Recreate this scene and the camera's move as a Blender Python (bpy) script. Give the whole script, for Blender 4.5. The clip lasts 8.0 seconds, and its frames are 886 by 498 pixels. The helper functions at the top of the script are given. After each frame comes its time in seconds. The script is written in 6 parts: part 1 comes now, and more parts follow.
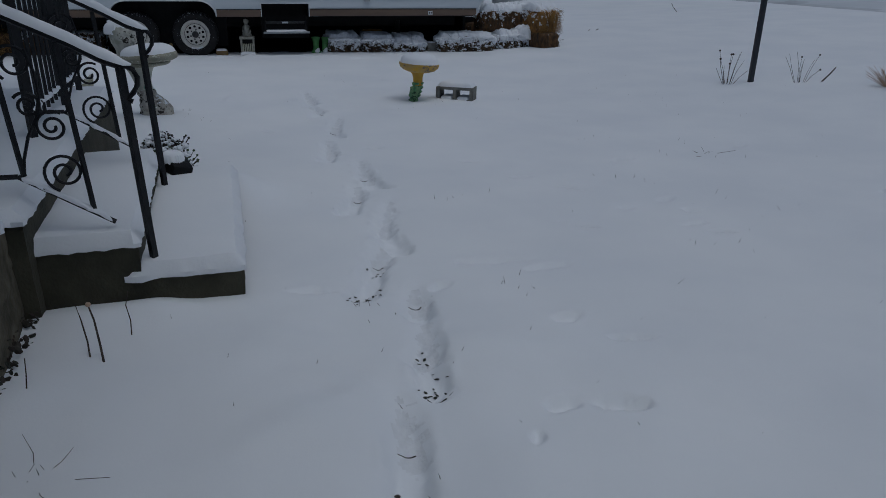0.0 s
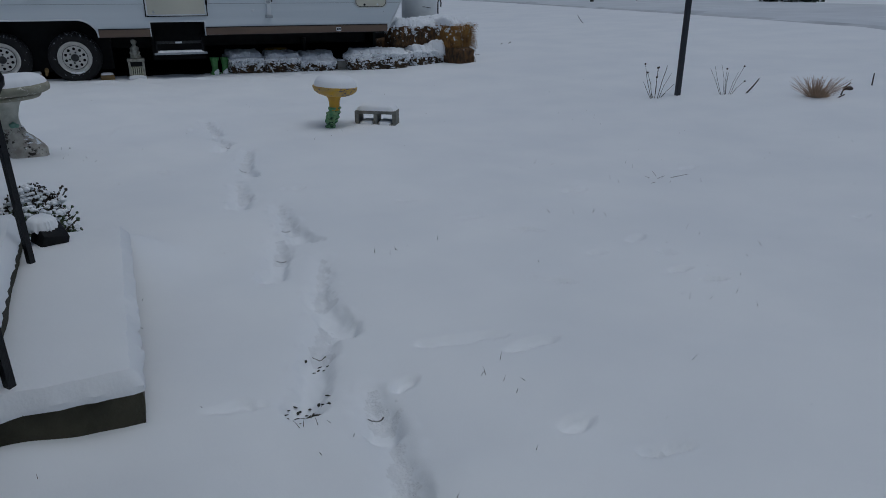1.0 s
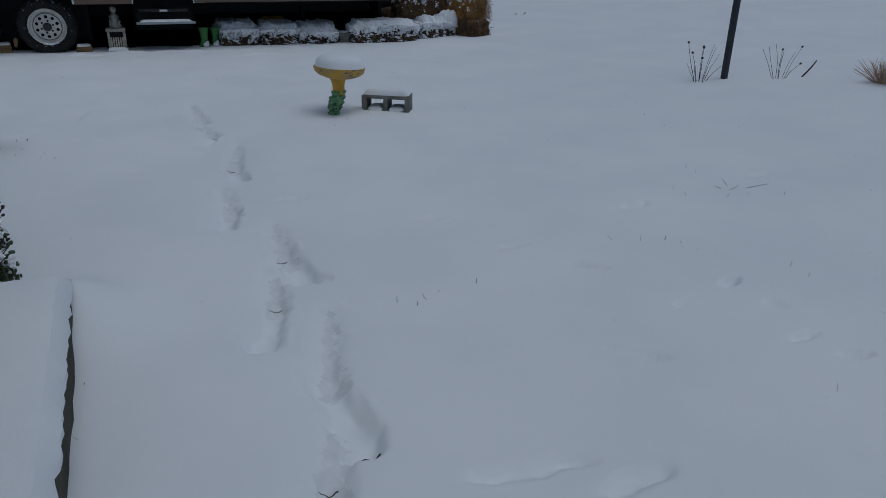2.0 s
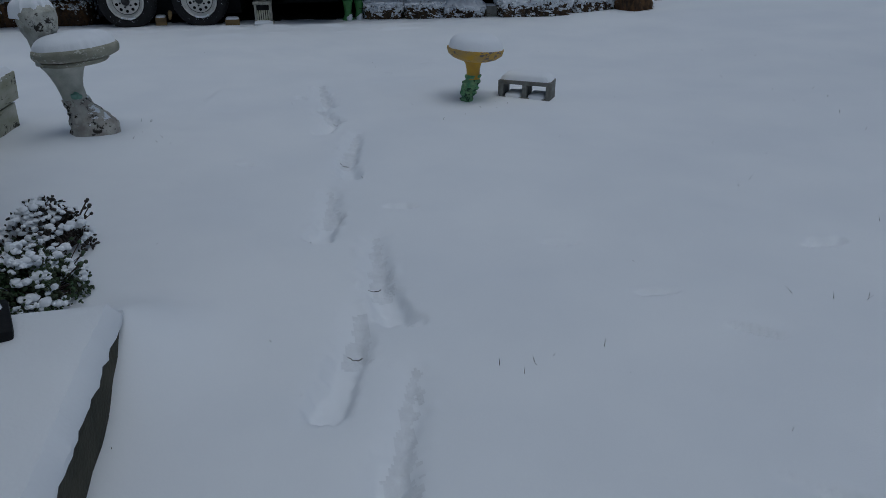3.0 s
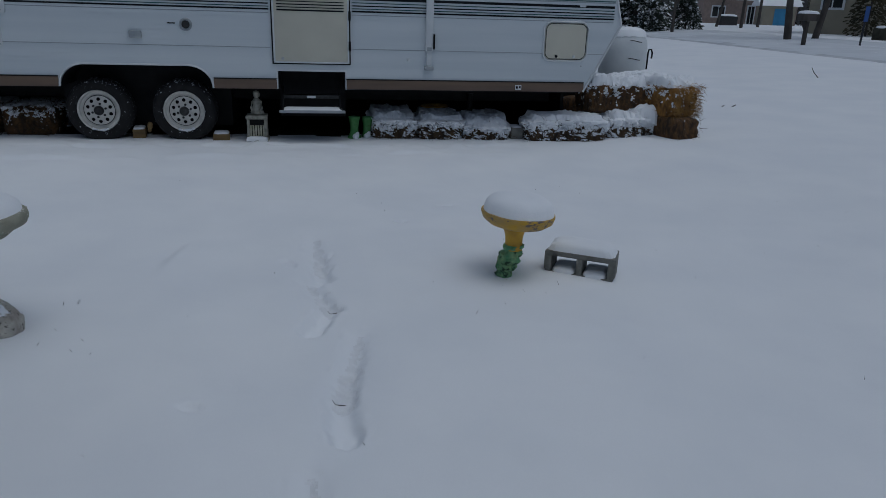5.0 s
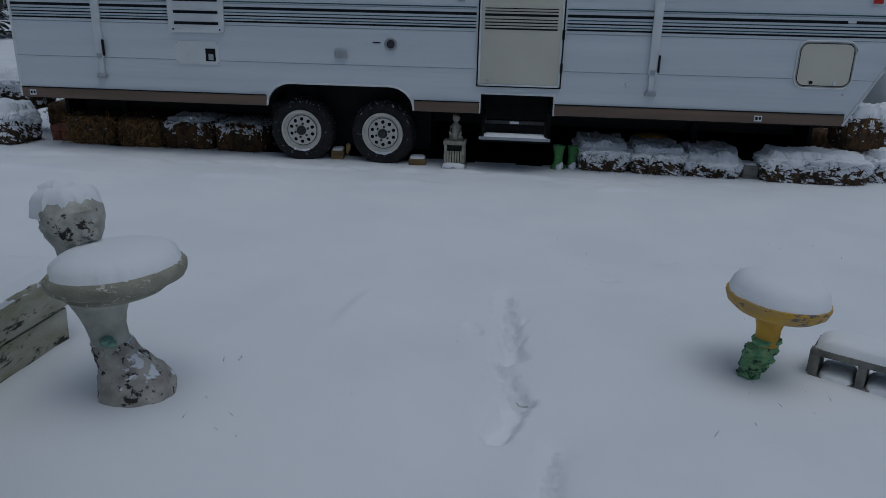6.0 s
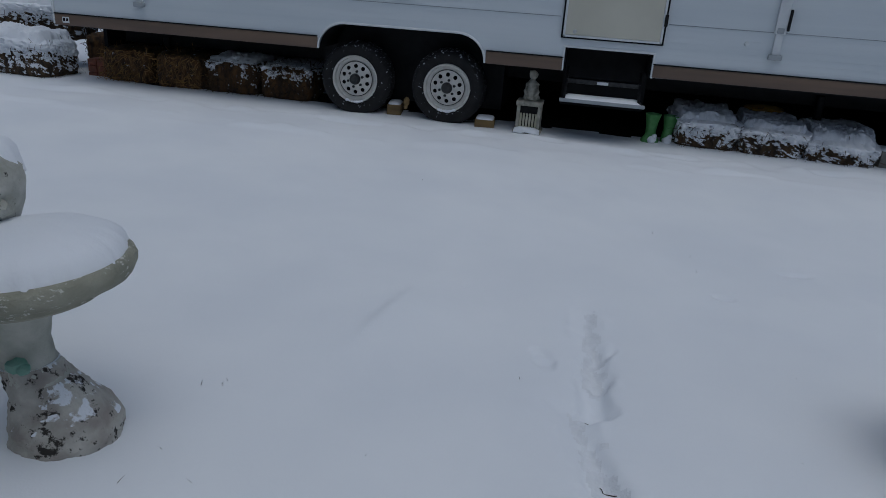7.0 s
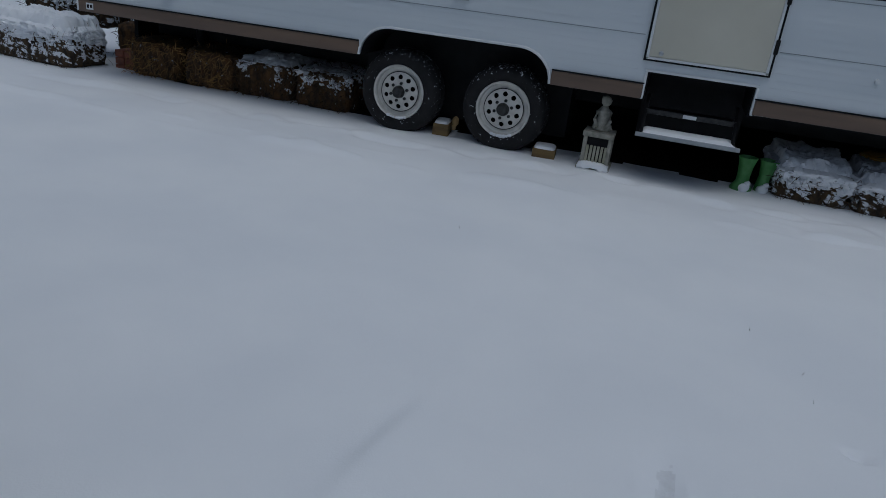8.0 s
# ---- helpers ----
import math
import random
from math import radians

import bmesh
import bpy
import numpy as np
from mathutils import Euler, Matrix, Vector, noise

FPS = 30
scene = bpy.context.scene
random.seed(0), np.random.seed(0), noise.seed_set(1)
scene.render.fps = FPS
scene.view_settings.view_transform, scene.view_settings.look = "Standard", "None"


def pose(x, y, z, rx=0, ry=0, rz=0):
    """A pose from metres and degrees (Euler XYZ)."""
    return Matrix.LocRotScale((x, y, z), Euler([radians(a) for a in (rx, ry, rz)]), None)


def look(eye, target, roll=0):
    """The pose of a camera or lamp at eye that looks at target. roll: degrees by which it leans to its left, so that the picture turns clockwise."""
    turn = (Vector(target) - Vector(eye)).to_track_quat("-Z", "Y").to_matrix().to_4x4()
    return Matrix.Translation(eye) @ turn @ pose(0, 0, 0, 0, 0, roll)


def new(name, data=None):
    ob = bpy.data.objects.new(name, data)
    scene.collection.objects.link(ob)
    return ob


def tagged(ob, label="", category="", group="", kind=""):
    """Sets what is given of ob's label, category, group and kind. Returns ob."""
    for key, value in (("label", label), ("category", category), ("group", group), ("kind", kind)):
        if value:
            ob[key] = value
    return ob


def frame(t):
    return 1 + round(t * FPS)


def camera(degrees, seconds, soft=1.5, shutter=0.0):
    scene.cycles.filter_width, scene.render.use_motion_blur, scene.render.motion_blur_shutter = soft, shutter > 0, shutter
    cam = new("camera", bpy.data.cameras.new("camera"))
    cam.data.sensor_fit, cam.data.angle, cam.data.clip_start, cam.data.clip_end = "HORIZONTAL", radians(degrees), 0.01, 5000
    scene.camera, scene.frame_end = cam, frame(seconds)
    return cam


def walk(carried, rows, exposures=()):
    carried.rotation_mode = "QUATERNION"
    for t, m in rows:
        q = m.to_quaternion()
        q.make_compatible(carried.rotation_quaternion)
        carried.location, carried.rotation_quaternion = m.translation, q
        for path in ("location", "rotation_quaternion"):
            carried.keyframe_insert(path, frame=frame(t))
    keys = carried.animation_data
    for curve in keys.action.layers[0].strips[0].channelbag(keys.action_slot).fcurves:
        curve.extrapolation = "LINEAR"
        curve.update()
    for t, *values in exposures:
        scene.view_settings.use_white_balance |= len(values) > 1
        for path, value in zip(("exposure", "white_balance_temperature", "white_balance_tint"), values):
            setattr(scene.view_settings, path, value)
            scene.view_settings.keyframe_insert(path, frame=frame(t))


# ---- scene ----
cam = camera(64.6, 8.0, soft=0.75)
PATH = [
    (0, (-0.349, -0.246, 1.196), (0.129, 1.553, 0.463), 0.9),
    (0.3, (-0.368, -0.033, 1.214), (-0.048, 1.795, 0.467), 2.1),
    (0.5, (-0.391, 0.148, 1.233), (0.048, 1.966, 0.524), -0.1),
    (1, (-0.326, 0.46, 1.201), (0.393, 2.19, 0.501), 0.4),
    (1.2, (-0.277, 0.619, 1.221), (0.432, 2.357, 0.53), 0.7),
    (2.3, (-0.096, 1.482, 1.188), (0.618, 3.168, 0.383), 1.2),
    (2.5, (-0.039, 1.5, 1.184), (0.471, 3.266, 0.398), -1.5),
    (3, (0.144, 1.929, 1.196), (0.462, 3.707, 0.337), -0.1),
    (3.5, (0.169, 2.318, 1.234), (0.481, 4.13, 0.449), 2.4),
    (4, (0.241, 2.743, 1.287), (0.334, 4.623, 0.61), 0.4),
    (4.2, (0.261, 2.904, 1.359), (0.323, 4.785, 0.682), 0.1),
    (5.3, (0.205, 3.585, 1.388), (0.629, 5.439, 0.77), 1.8),
    (5.5, (0.229, 3.712, 1.425), (0.64, 5.572, 0.817), 0.6),
    (5.7, (0.21, 3.933, 1.421), (0.372, 5.828, 0.802), 0.4),
    (6, (0.172, 4.217, 1.382), (-0.017, 6.11, 0.765), 1.7),
    (6.3, (0.078, 4.467, 1.275), (-0.103, 6.386, 0.742), 3.7),
    (6.5, (0.061, 4.644, 1.295), (-0.154, 6.538, 0.688), 3.5),
    (7, (0.047, 5.119, 1.236), (-0.298, 6.946, 0.5), 4.2),
    (7.5, (-0.008, 5.53, 1.269), (-0.47, 7.308, 0.48), 4.1),
    (8, (-0.075, 6.028, 1.249), (-0.568, 7.815, 0.498), 7.0),
]
walk(cam, [(t, look(eye, target, roll)) for t, eye, target, roll in PATH], exposures=[(0, -1.56, 5500, 5), (0.5, -1.40, 5530, 4), (1, -1.37, 5500, 4), (3, -1.50, 5350, 3), (4, -1.42, 5450, 4), (5.5, -1.42, 5450, 4), (6, -1.44, 5450, 4), (6.5, -1.24, 5500, 4), (7, -1.23, 5500, 5), (8, -1.31, 5500, 4)])

# ---------------- light ----------------
world = bpy.data.worlds.new("overcast_sky")
scene.world = world
world.use_nodes = True
wn, wl = world.node_tree.nodes, world.node_tree.links
sky = wn.new("ShaderNodeTexSky")
sky.sky_type, sky.sun_disc = "NISHITA", False
sky.sun_elevation, sky.sun_rotation = radians(75), radians(135)
sky.air_density, sky.dust_density, sky.ozone_density = 1.0, 6.0, 1.0
wl.new(sky.outputs[0], wn["Background"].inputs[0])
wn["Background"].inputs[1].default_value = 0.10
sun = new("sun", bpy.data.lights.new("sun", "SUN"))
sun.data.energy, sun.data.angle, sun.data.color = 0.9, radians(60), (1.0, 0.98, 0.95)
sun.matrix_world = look((5, -5, 26), (0, 0, 0))


# ---------------- materials ----------------
def node(t, kind, **kw):
    n = t.nodes.new(kind)
    for k, v in kw.items():
        n.inputs[k].default_value = v
    return n


def paint(name, a, b=None, rough=0.6, scale=8.0, fine=120.0, bump=0.15, metal=0.0, detail=6.0, contrast=(0.35, 0.65), spec=0.5, stretch=(1, 1, 1)):
    """Two colours mixed by noise at two scales, with fine relief."""
    m = bpy.data.materials.new(name)
    m.use_nodes = True
    t = m.node_tree
    p = t.nodes["Principled BSDF"]
    tc = t.nodes.new("ShaderNodeTexCoord")
    mp = t.nodes.new("ShaderNodeMapping")
    mp.inputs["Scale"].default_value = stretch
    t.links.new(tc.outputs["Object"], mp.inputs[0])
    n1 = node(t, "ShaderNodeTexNoise", Scale=scale, Detail=detail)
    n2 = node(t, "ShaderNodeTexNoise", Scale=fine, Detail=3.0)
    t.links.new(mp.outputs[0], n1.inputs["Vector"])
    t.links.new(mp.outputs[0], n2.inputs["Vector"])
    r = t.nodes.new("ShaderNodeMapRange")
    r.inputs[1].default_value, r.inputs[2].default_value = contrast
    t.links.new(n1.outputs[0], r.inputs[0])
    mix = t.nodes.new("ShaderNodeMix")
    mix.data_type = "RGBA"
    b = b or tuple(c * 0.8 for c in a)
    mix.inputs[6].default_value, mix.inputs[7].default_value = (*a, 1), (*b, 1)
    t.links.new(r.outputs[0], mix.inputs[0])
    t.links.new(mix.outputs[2], p.inputs["Base Color"])
    p.inputs["Roughness"].default_value, p.inputs["Metallic"].default_value = rough, metal
    p.inputs["Specular IOR Level"].default_value = spec
    bp = t.nodes.new("ShaderNodeBump")
    bp.inputs["Strength"].default_value, bp.inputs["Distance"].default_value = bump, 0.01
    t.links.new(n2.outputs[0], bp.inputs["Height"])
    t.links.new(bp.outputs[0], p.inputs["Normal"])
    return m


def snowed(name, a, b, amount=0.5, up=0.6, scale=14.0, rough=0.9, bump=0.6, fine=70.0, stretch=(1, 1, 1)):
    """A rough surface on which snow has caught in patches, more where it faces up."""
    m = paint(name, a, b, rough=rough, scale=18.0, fine=fine, bump=bump, stretch=stretch)
    t = m.node_tree
    p = t.nodes["Principled BSDF"]
    col = p.inputs["Base Color"].links[0].from_socket
    tc = next(n for n in t.nodes if n.bl_idname == "ShaderNodeTexCoord")
    n3 = node(t, "ShaderNodeTexNoise", Scale=scale, Detail=7.0, Roughness=0.68)
    t.links.new(tc.outputs["Object"], n3.inputs["Vector"])
    geo = t.nodes.new("ShaderNodeNewGeometry")
    sep = t.nodes.new("ShaderNodeSeparateXYZ")
    t.links.new(geo.outputs["True Normal"], sep.inputs[0])
    ma = t.nodes.new("ShaderNodeMath")
    ma.operation = "MULTIPLY_ADD"
    t.links.new(sep.outputs[2], ma.inputs[0])
    ma.inputs[1].default_value = up * 0.3
    t.links.new(n3.outputs[0], ma.inputs[2])
    r = t.nodes.new("ShaderNodeMapRange")
    r.inputs[1].default_value, r.inputs[2].default_value = 0.98 - amount - 0.015, 0.98 - amount + 0.025
    t.links.new(ma.outputs[0], r.inputs[0])
    mix = t.nodes.new("ShaderNodeMix")
    mix.data_type = "RGBA"
    mix.inputs[7].default_value = (0.80, 0.83, 0.87, 1)
    t.links.new(r.outputs[0], mix.inputs[0])
    t.links.new(col, mix.inputs[6])
    t.links.new(mix.outputs[2], p.inputs["Base Color"])
    return m


def chipped(name, a, b, chip, amount=0.5, cell=28.0, width=0.05, rough=0.85, stretch=(1, 1, 1), snow=None, scale=9.0):
    """Old paint or stone, worn through to a darker ground in small sharp-edged chips; snow: how much has caught where it faces up."""
    m = paint(name, a, b, rough=rough, scale=scale, fine=75.0, bump=0.5, stretch=stretch)
    t = m.node_tree
    p = t.nodes["Principled BSDF"]
    mp = next(n for n in t.nodes if n.bl_idname == "ShaderNodeMapping")
    col = p.inputs["Base Color"].links[0].from_socket
    n3 = node(t, "ShaderNodeTexNoise", Scale=cell, Detail=5.0, Roughness=0.72)
    n4 = node(t, "ShaderNodeTexNoise", Scale=cell * 0.22, Detail=2.0)
    t.links.new(mp.outputs[0], n3.inputs["Vector"])
    t.links.new(mp.outputs[0], n4.inputs["Vector"])
    ma = t.nodes.new("ShaderNodeMath")
    ma.operation = "MULTIPLY_ADD"
    t.links.new(n4.outputs[0], ma.inputs[0])
    ma.inputs[1].default_value = 0.55
    t.links.new(n3.outputs[0], ma.inputs[2])
    r = t.nodes.new("ShaderNodeMapRange")
    r.inputs[1].default_value, r.inputs[2].default_value = 1.05 - 0.5 * amount, 1.05 - 0.5 * amount + width
    t.links.new(ma.outputs[0], r.inputs[0])
    mix = t.nodes.new("ShaderNodeMix")
    mix.data_type = "RGBA"
    mix.inputs[7].default_value = (*chip, 1)
    t.links.new(r.outputs[0], mix.inputs[0])
    t.links.new(col, mix.inputs[6])
    out = mix.outputs[2]
    if snow is not None:
        n5 = node(t, "ShaderNodeTexNoise", Scale=16.0, Detail=6.0, Roughness=0.65)
        t.links.new(mp.outputs[0], n5.inputs["Vector"])
        geo = t.nodes.new("ShaderNodeNewGeometry")
        sep = t.nodes.new("ShaderNodeSeparateXYZ")
        t.links.new(geo.outputs["Normal"], sep.inputs[0])
        ms = t.nodes.new("ShaderNodeMath")
        ms.operation = "MULTIPLY_ADD"
        t.links.new(sep.outputs[2], ms.inputs[0])
        ms.inputs[1].default_value = 0.7
        t.links.new(n5.outputs[0], ms.inputs[2])
        rs = t.nodes.new("ShaderNodeMapRange")
        rs.inputs[1].default_value, rs.inputs[2].default_value = 1.0 - snow, 1.06 - snow
        t.links.new(ms.outputs[0], rs.inputs[0])
        m2 = t.nodes.new("ShaderNodeMix")
        m2.data_type = "RGBA"
        m2.inputs[7].default_value = (0.80, 0.83, 0.87, 1)
        t.links.new(rs.outputs[0], m2.inputs[0])
        t.links.new(out, m2.inputs[6])
        out = m2.outputs[2]
    t.links.new(out, p.inputs["Base Color"])
    return m


def snow_material(name, soft, grain):
    m = paint(name, (0.84, 0.86, 0.885), (0.79, 0.815, 0.85), rough=0.75, scale=1.3, fine=grain, bump=soft, spec=0.25)
    return m


SNOW = snow_material("fresh_snow", 0.10, 160.0)
SNOWCAP = snow_material("piled_snow", 0.18, 90.0)
# soil free of snow, blackened further to hold the shade under the trailer
SOIL = paint("shade_dark_soil", (0.016, 0.014, 0.012), (0.008, 0.007, 0.006), rough=0.95, scale=6, fine=60, bump=0.6, spec=0.1)
# trodden snow greyed to carry the shade in the toe drags
TRODDEN_SHADE = paint("trodden_snow_shade", (0.79, 0.81, 0.84), (0.70, 0.72, 0.745), rough=0.8, scale=26, fine=110, bump=0.5, spec=0.2, contrast=(0.3, 0.75))
# darker snow colour for the painted shadow line of the curb
CURBSHADE = paint("curb_shade_snow", (0.40, 0.42, 0.46), (0.56, 0.585, 0.62), rough=0.7, scale=1.1, fine=20, bump=0.4, spec=0.2)
STREET = paint("trodden_street_snow", (0.66, 0.69, 0.73), (0.58, 0.61, 0.65), rough=0.8, scale=0.7, fine=30, bump=0.3, spec=0.2)
ARBOR = paint("brown_green_arborvitae", (0.075, 0.062, 0.03), (0.035, 0.038, 0.02), rough=0.9, scale=2.0)
SIDING = paint("white_painted_aluminium", (0.64, 0.685, 0.715), (0.585, 0.635, 0.67), rough=0.5, scale=1.2, fine=9, bump=0.05, stretch=(0.25, 1, 7))
WALLWHITE = paint("white_house_siding", (0.72, 0.74, 0.73), (0.62, 0.65, 0.63), rough=0.6, scale=2.5, fine=50, bump=0.1)
CREAM = paint("cream_door_paint", (0.60, 0.585, 0.49), (0.555, 0.54, 0.45), rough=0.42, scale=3, fine=40, bump=0.04)
BROWN = paint("brown_trim_metal", (0.155, 0.105, 0.072), (0.115, 0.08, 0.058), rough=0.5, scale=4, fine=60, bump=0.1, stretch=(0.3, 1, 3))
TEAL = paint("teal_vinyl", (0.035, 0.10, 0.10), (0.025, 0.075, 0.08), rough=0.6, scale=5, spec=0.2)
DARKV = paint("near_black_vinyl", (0.007, 0.009, 0.011), (0.012, 0.015, 0.018), rough=0.6, scale=5, spec=0.15)
GREYV = paint("grey_vinyl", (0.30, 0.33, 0.35), (0.25, 0.28, 0.3), rough=0.4, scale=5)
# also fills the trailer's recesses, where its near-black stands in for shade
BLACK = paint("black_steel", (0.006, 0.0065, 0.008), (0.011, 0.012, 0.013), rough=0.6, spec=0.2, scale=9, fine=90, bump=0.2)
IRON = paint("black_wrought_iron", (0.005, 0.006, 0.009), (0.010, 0.011, 0.014), rough=0.5, scale=30, fine=160, bump=0.3, spec=0.3)
RUBBER = snowed("snow_flecked_tyre_rubber", (0.006, 0.006, 0.007), (0.011, 0.011, 0.012), amount=0.32, up=0.3, scale=40, rough=0.85, bump=0.2)
RIM = paint("white_wheel_enamel", (0.66, 0.65, 0.61), (0.48, 0.46, 0.42), rough=0.5, scale=14, fine=80, bump=0.1, contrast=(0.45, 0.8))
HUB = paint("dark_hub_steel", (0.03, 0.032, 0.034), (0.06, 0.06, 0.06), rough=0.45, metal=0.6, scale=30)
PLAST = paint("white_plastic", (0.68, 0.71, 0.72), (0.6, 0.63, 0.65), rough=0.4, scale=6, fine=50, bump=0.03)
GREYP = paint("grey_plastic", (0.36, 0.39, 0.41), (0.28, 0.31, 0.33), rough=0.45, scale=8)
RED = paint("red_lens_plastic", (0.50, 0.028, 0.02), (0.4, 0.02, 0.015), rough=0.2, scale=8)
ALU = paint("dull_aluminium", (0.46, 0.48, 0.5), (0.36, 0.38, 0.4), rough=0.38, metal=0.8, scale=12)
STRAW = snowed("weathered_straw_snow", (0.085, 0.052, 0.022), (0.016, 0.012, 0.008), amount=0.43, up=0.5, scale=13, bump=1.0, fine=60, stretch=(1.4, 1.4, 0.5))
STRAWD = snowed("weathered_straw_sheltered", (0.13, 0.066, 0.022), (0.030, 0.018, 0.009), amount=0.31, up=0.1, scale=17, bump=0.9, fine=55, stretch=(1.4, 1.4, 0.5))
STRAWG = snowed("golden_straw", (0.30, 0.145, 0.03), (0.07, 0.035, 0.010), amount=0.22, up=0.9, scale=16, bump=0.9, fine=60, stretch=(1.4, 1.4, 0.5))
STRAND = paint("straw_strands", (0.38, 0.215, 0.06), (0.15, 0.08, 0.025), rough=0.8, scale=5)
STRANDD = paint("dark_straw_strands", (0.085, 0.05, 0.02), (0.022, 0.015, 0.009), rough=0.85, scale=5)
CONCRETE = paint("mossy_concrete", (0.064, 0.060, 0.040), (0.028, 0.028, 0.017), rough=0.9, scale=5, fine=70, bump=0.5)
ROUGHC = paint("flaking_rendered_concrete", (0.15, 0.132, 0.092), (0.055, 0.050, 0.032), rough=0.92, scale=11, fine=35, bump=0.9)
BLOCKC = paint("grey_block_concrete", (0.22, 0.22, 0.20), (0.14, 0.14, 0.125), rough=0.92, scale=16, fine=130, bump=0.6)
STONE = paint("weathered_white_cast_stone", (0.56, 0.56, 0.50), (0.34, 0.35, 0.30), rough=0.85, scale=9, fine=80, bump=0.4)
STONED = chipped("pitted_rim_stone", (0.33, 0.325, 0.255), (0.235, 0.235, 0.18), (0.62, 0.61, 0.55), amount=0.38, cell=45, stretch=(1, 1, 1.8))
ROCKY = chipped("flaked_painted_rockwork", (0.50, 0.49, 0.44), (0.30, 0.275, 0.245), (0.030, 0.027, 0.023), amount=0.42, cell=34, snow=-0.02, scale=13)
HEADST = chipped("flaked_white_stone", (0.55, 0.55, 0.50), (0.33, 0.33, 0.28), (0.035, 0.032, 0.028), amount=0.33, cell=26, scale=16)
# white cast stone darkened in colour for the shadow on statue and pedestal
GREYST = paint("shaded_cast_stone", (0.36, 0.35, 0.30), (0.20, 0.20, 0.165), rough=0.88, scale=24, fine=120, bump=0.5)
MINT = paint("mint_green_paint_patch", (0.15, 0.33, 0.25), (0.22, 0.36, 0.29), rough=0.7, scale=20)
YELLOW = chipped("chipped_yellow_paint", (0.56, 0.34, 0.025), (0.44, 0.30, 0.10), (0.15, 0.125, 0.11), amount=0.35, cell=24, stretch=(1, 1, 2.2), rough=0.6)
YSTEM = paint("bright_yellow_paint", (0.56, 0.34, 0.012), (0.45, 0.26, 0.02), rough=0.5, scale=12)
GREENR = chipped("green_painted_rockwork", (0.10, 0.29, 0.135), (0.26, 0.42, 0.20), (0.022, 0.06, 0.03), amount=0.42, cell=30, rough=0.65, scale=22)
GREENP = paint("faded_green_plastic", (0.055, 0.20, 0.045), (0.10, 0.27, 0.085), rough=0.45, scale=14, fine=60, bump=0.1)
WOODB = chipped("mossy_peeling_board", (0.50, 0.49, 0.41), (0.30, 0.30, 0.20), (0.035, 0.036, 0.020), amount=0.44, cell=26, stretch=(1, 0.45, 1.3), scale=8)
WOODY = paint("yellowed_lumber", (0.20, 0.135, 0.05), (0.12, 0.08, 0.035), rough=0.8, scale=9, fine=60, bump=0.3, stretch=(0.4, 2, 4))
BRICK = paint("old_red_brick", (0.24, 0.085, 0.05), (0.15, 0.06, 0.04), rough=0.9, scale=18, fine=80, bump=0.5)
TWIG = paint("dark_twig_bark", (0.035, 0.026, 0.022), (0.07, 0.05, 0.04), rough=0.85, scale=30)
DRY = paint("pale_dry_grass", (0.52, 0.38, 0.27), (0.36, 0.25, 0.17), rough=0.8, scale=20)
LEAFD = paint("dark_shrub_leaf", (0.022, 0.026, 0.018), (0.045, 0.032, 0.026), rough=0.75, scale=20)
LEAFG = paint("green_winter_leaf", (0.035, 0.075, 0.025), (0.05, 0.06, 0.03), rough=0.65, scale=20)
BARK = paint("grey_tree_bark", (0.085, 0.075, 0.065), (0.045, 0.04, 0.036), rough=0.9, scale=5, fine=25, bump=0.8, stretch=(1, 1, 0.3))
FIR = snowed("snowy_conifer_needles", (0.022, 0.036, 0.024), (0.012, 0.02, 0.015), amount=0.34, up=0.6, scale=3.0, bump=0.4)
FARWOOD = paint("far_bare_wood", (0.10, 0.10, 0.10), (0.06, 0.062, 0.066), rough=1.0, scale=0.6, spec=0.1)
TAN = paint("tan_lap_siding", (0.33, 0.30, 0.225), (0.285, 0.26, 0.195), rough=0.7, scale=0.8, fine=12, bump=0.1)
BRICKH = paint("pale_brick_house", (0.32, 0.25, 0.215), (0.24, 0.19, 0.165), rough=0.9, scale=3, fine=15, bump=0.3)
BLUE = paint("blue_painted_door", (0.07, 0.28, 0.50), (0.06, 0.24, 0.44), rough=0.5, scale=2)
BLUES = paint("blue_sign_enamel", (0.03, 0.09, 0.30), (0.04, 0.10, 0.32), rough=0.5, scale=3)
DARKG = paint("dark_window_glass", (0.02, 0.024, 0.028), (0.03, 0.034, 0.038), rough=0.08, scale=2, bump=0.0)
BLIND = paint("beige_blind_slats", (0.42, 0.38, 0.32), (0.36, 0.32, 0.28), rough=0.6, scale=4)
POLE = paint("dark_blue_black_post", (0.010, 0.013, 0.022), (0.016, 0.019, 0.028), rough=0.45, scale=9)
GLASS = bpy.data.materials.new("clear_glass")
GLASS.use_nodes = True
GLASS.node_tree.nodes["Principled BSDF"].inputs["Transmission Weight"].default_value = 1.0
GLASS.node_tree.nodes["Principled BSDF"].inputs["Roughness"].default_value = 0.02


# ---------------- building helpers ----------------
rng = random.Random(7)


def finish(bm, name, material, smooth=True):
    me = bpy.data.meshes.new(name)
    bm.normal_update()
    bm.to_mesh(me)
    bm.free()
    if smooth:
        me.shade_smooth()
        me.set_sharp_from_angle(angle=radians(40))
    me.materials.append(material)
    return me


def empty_thing(name, at, label, category, group="", kind=""):
    ob = new(name)
    ob.empty_display_size = 0.1
    ob.matrix_world = Matrix.Translation(at)
    return tagged(ob, label, category, group, kind)


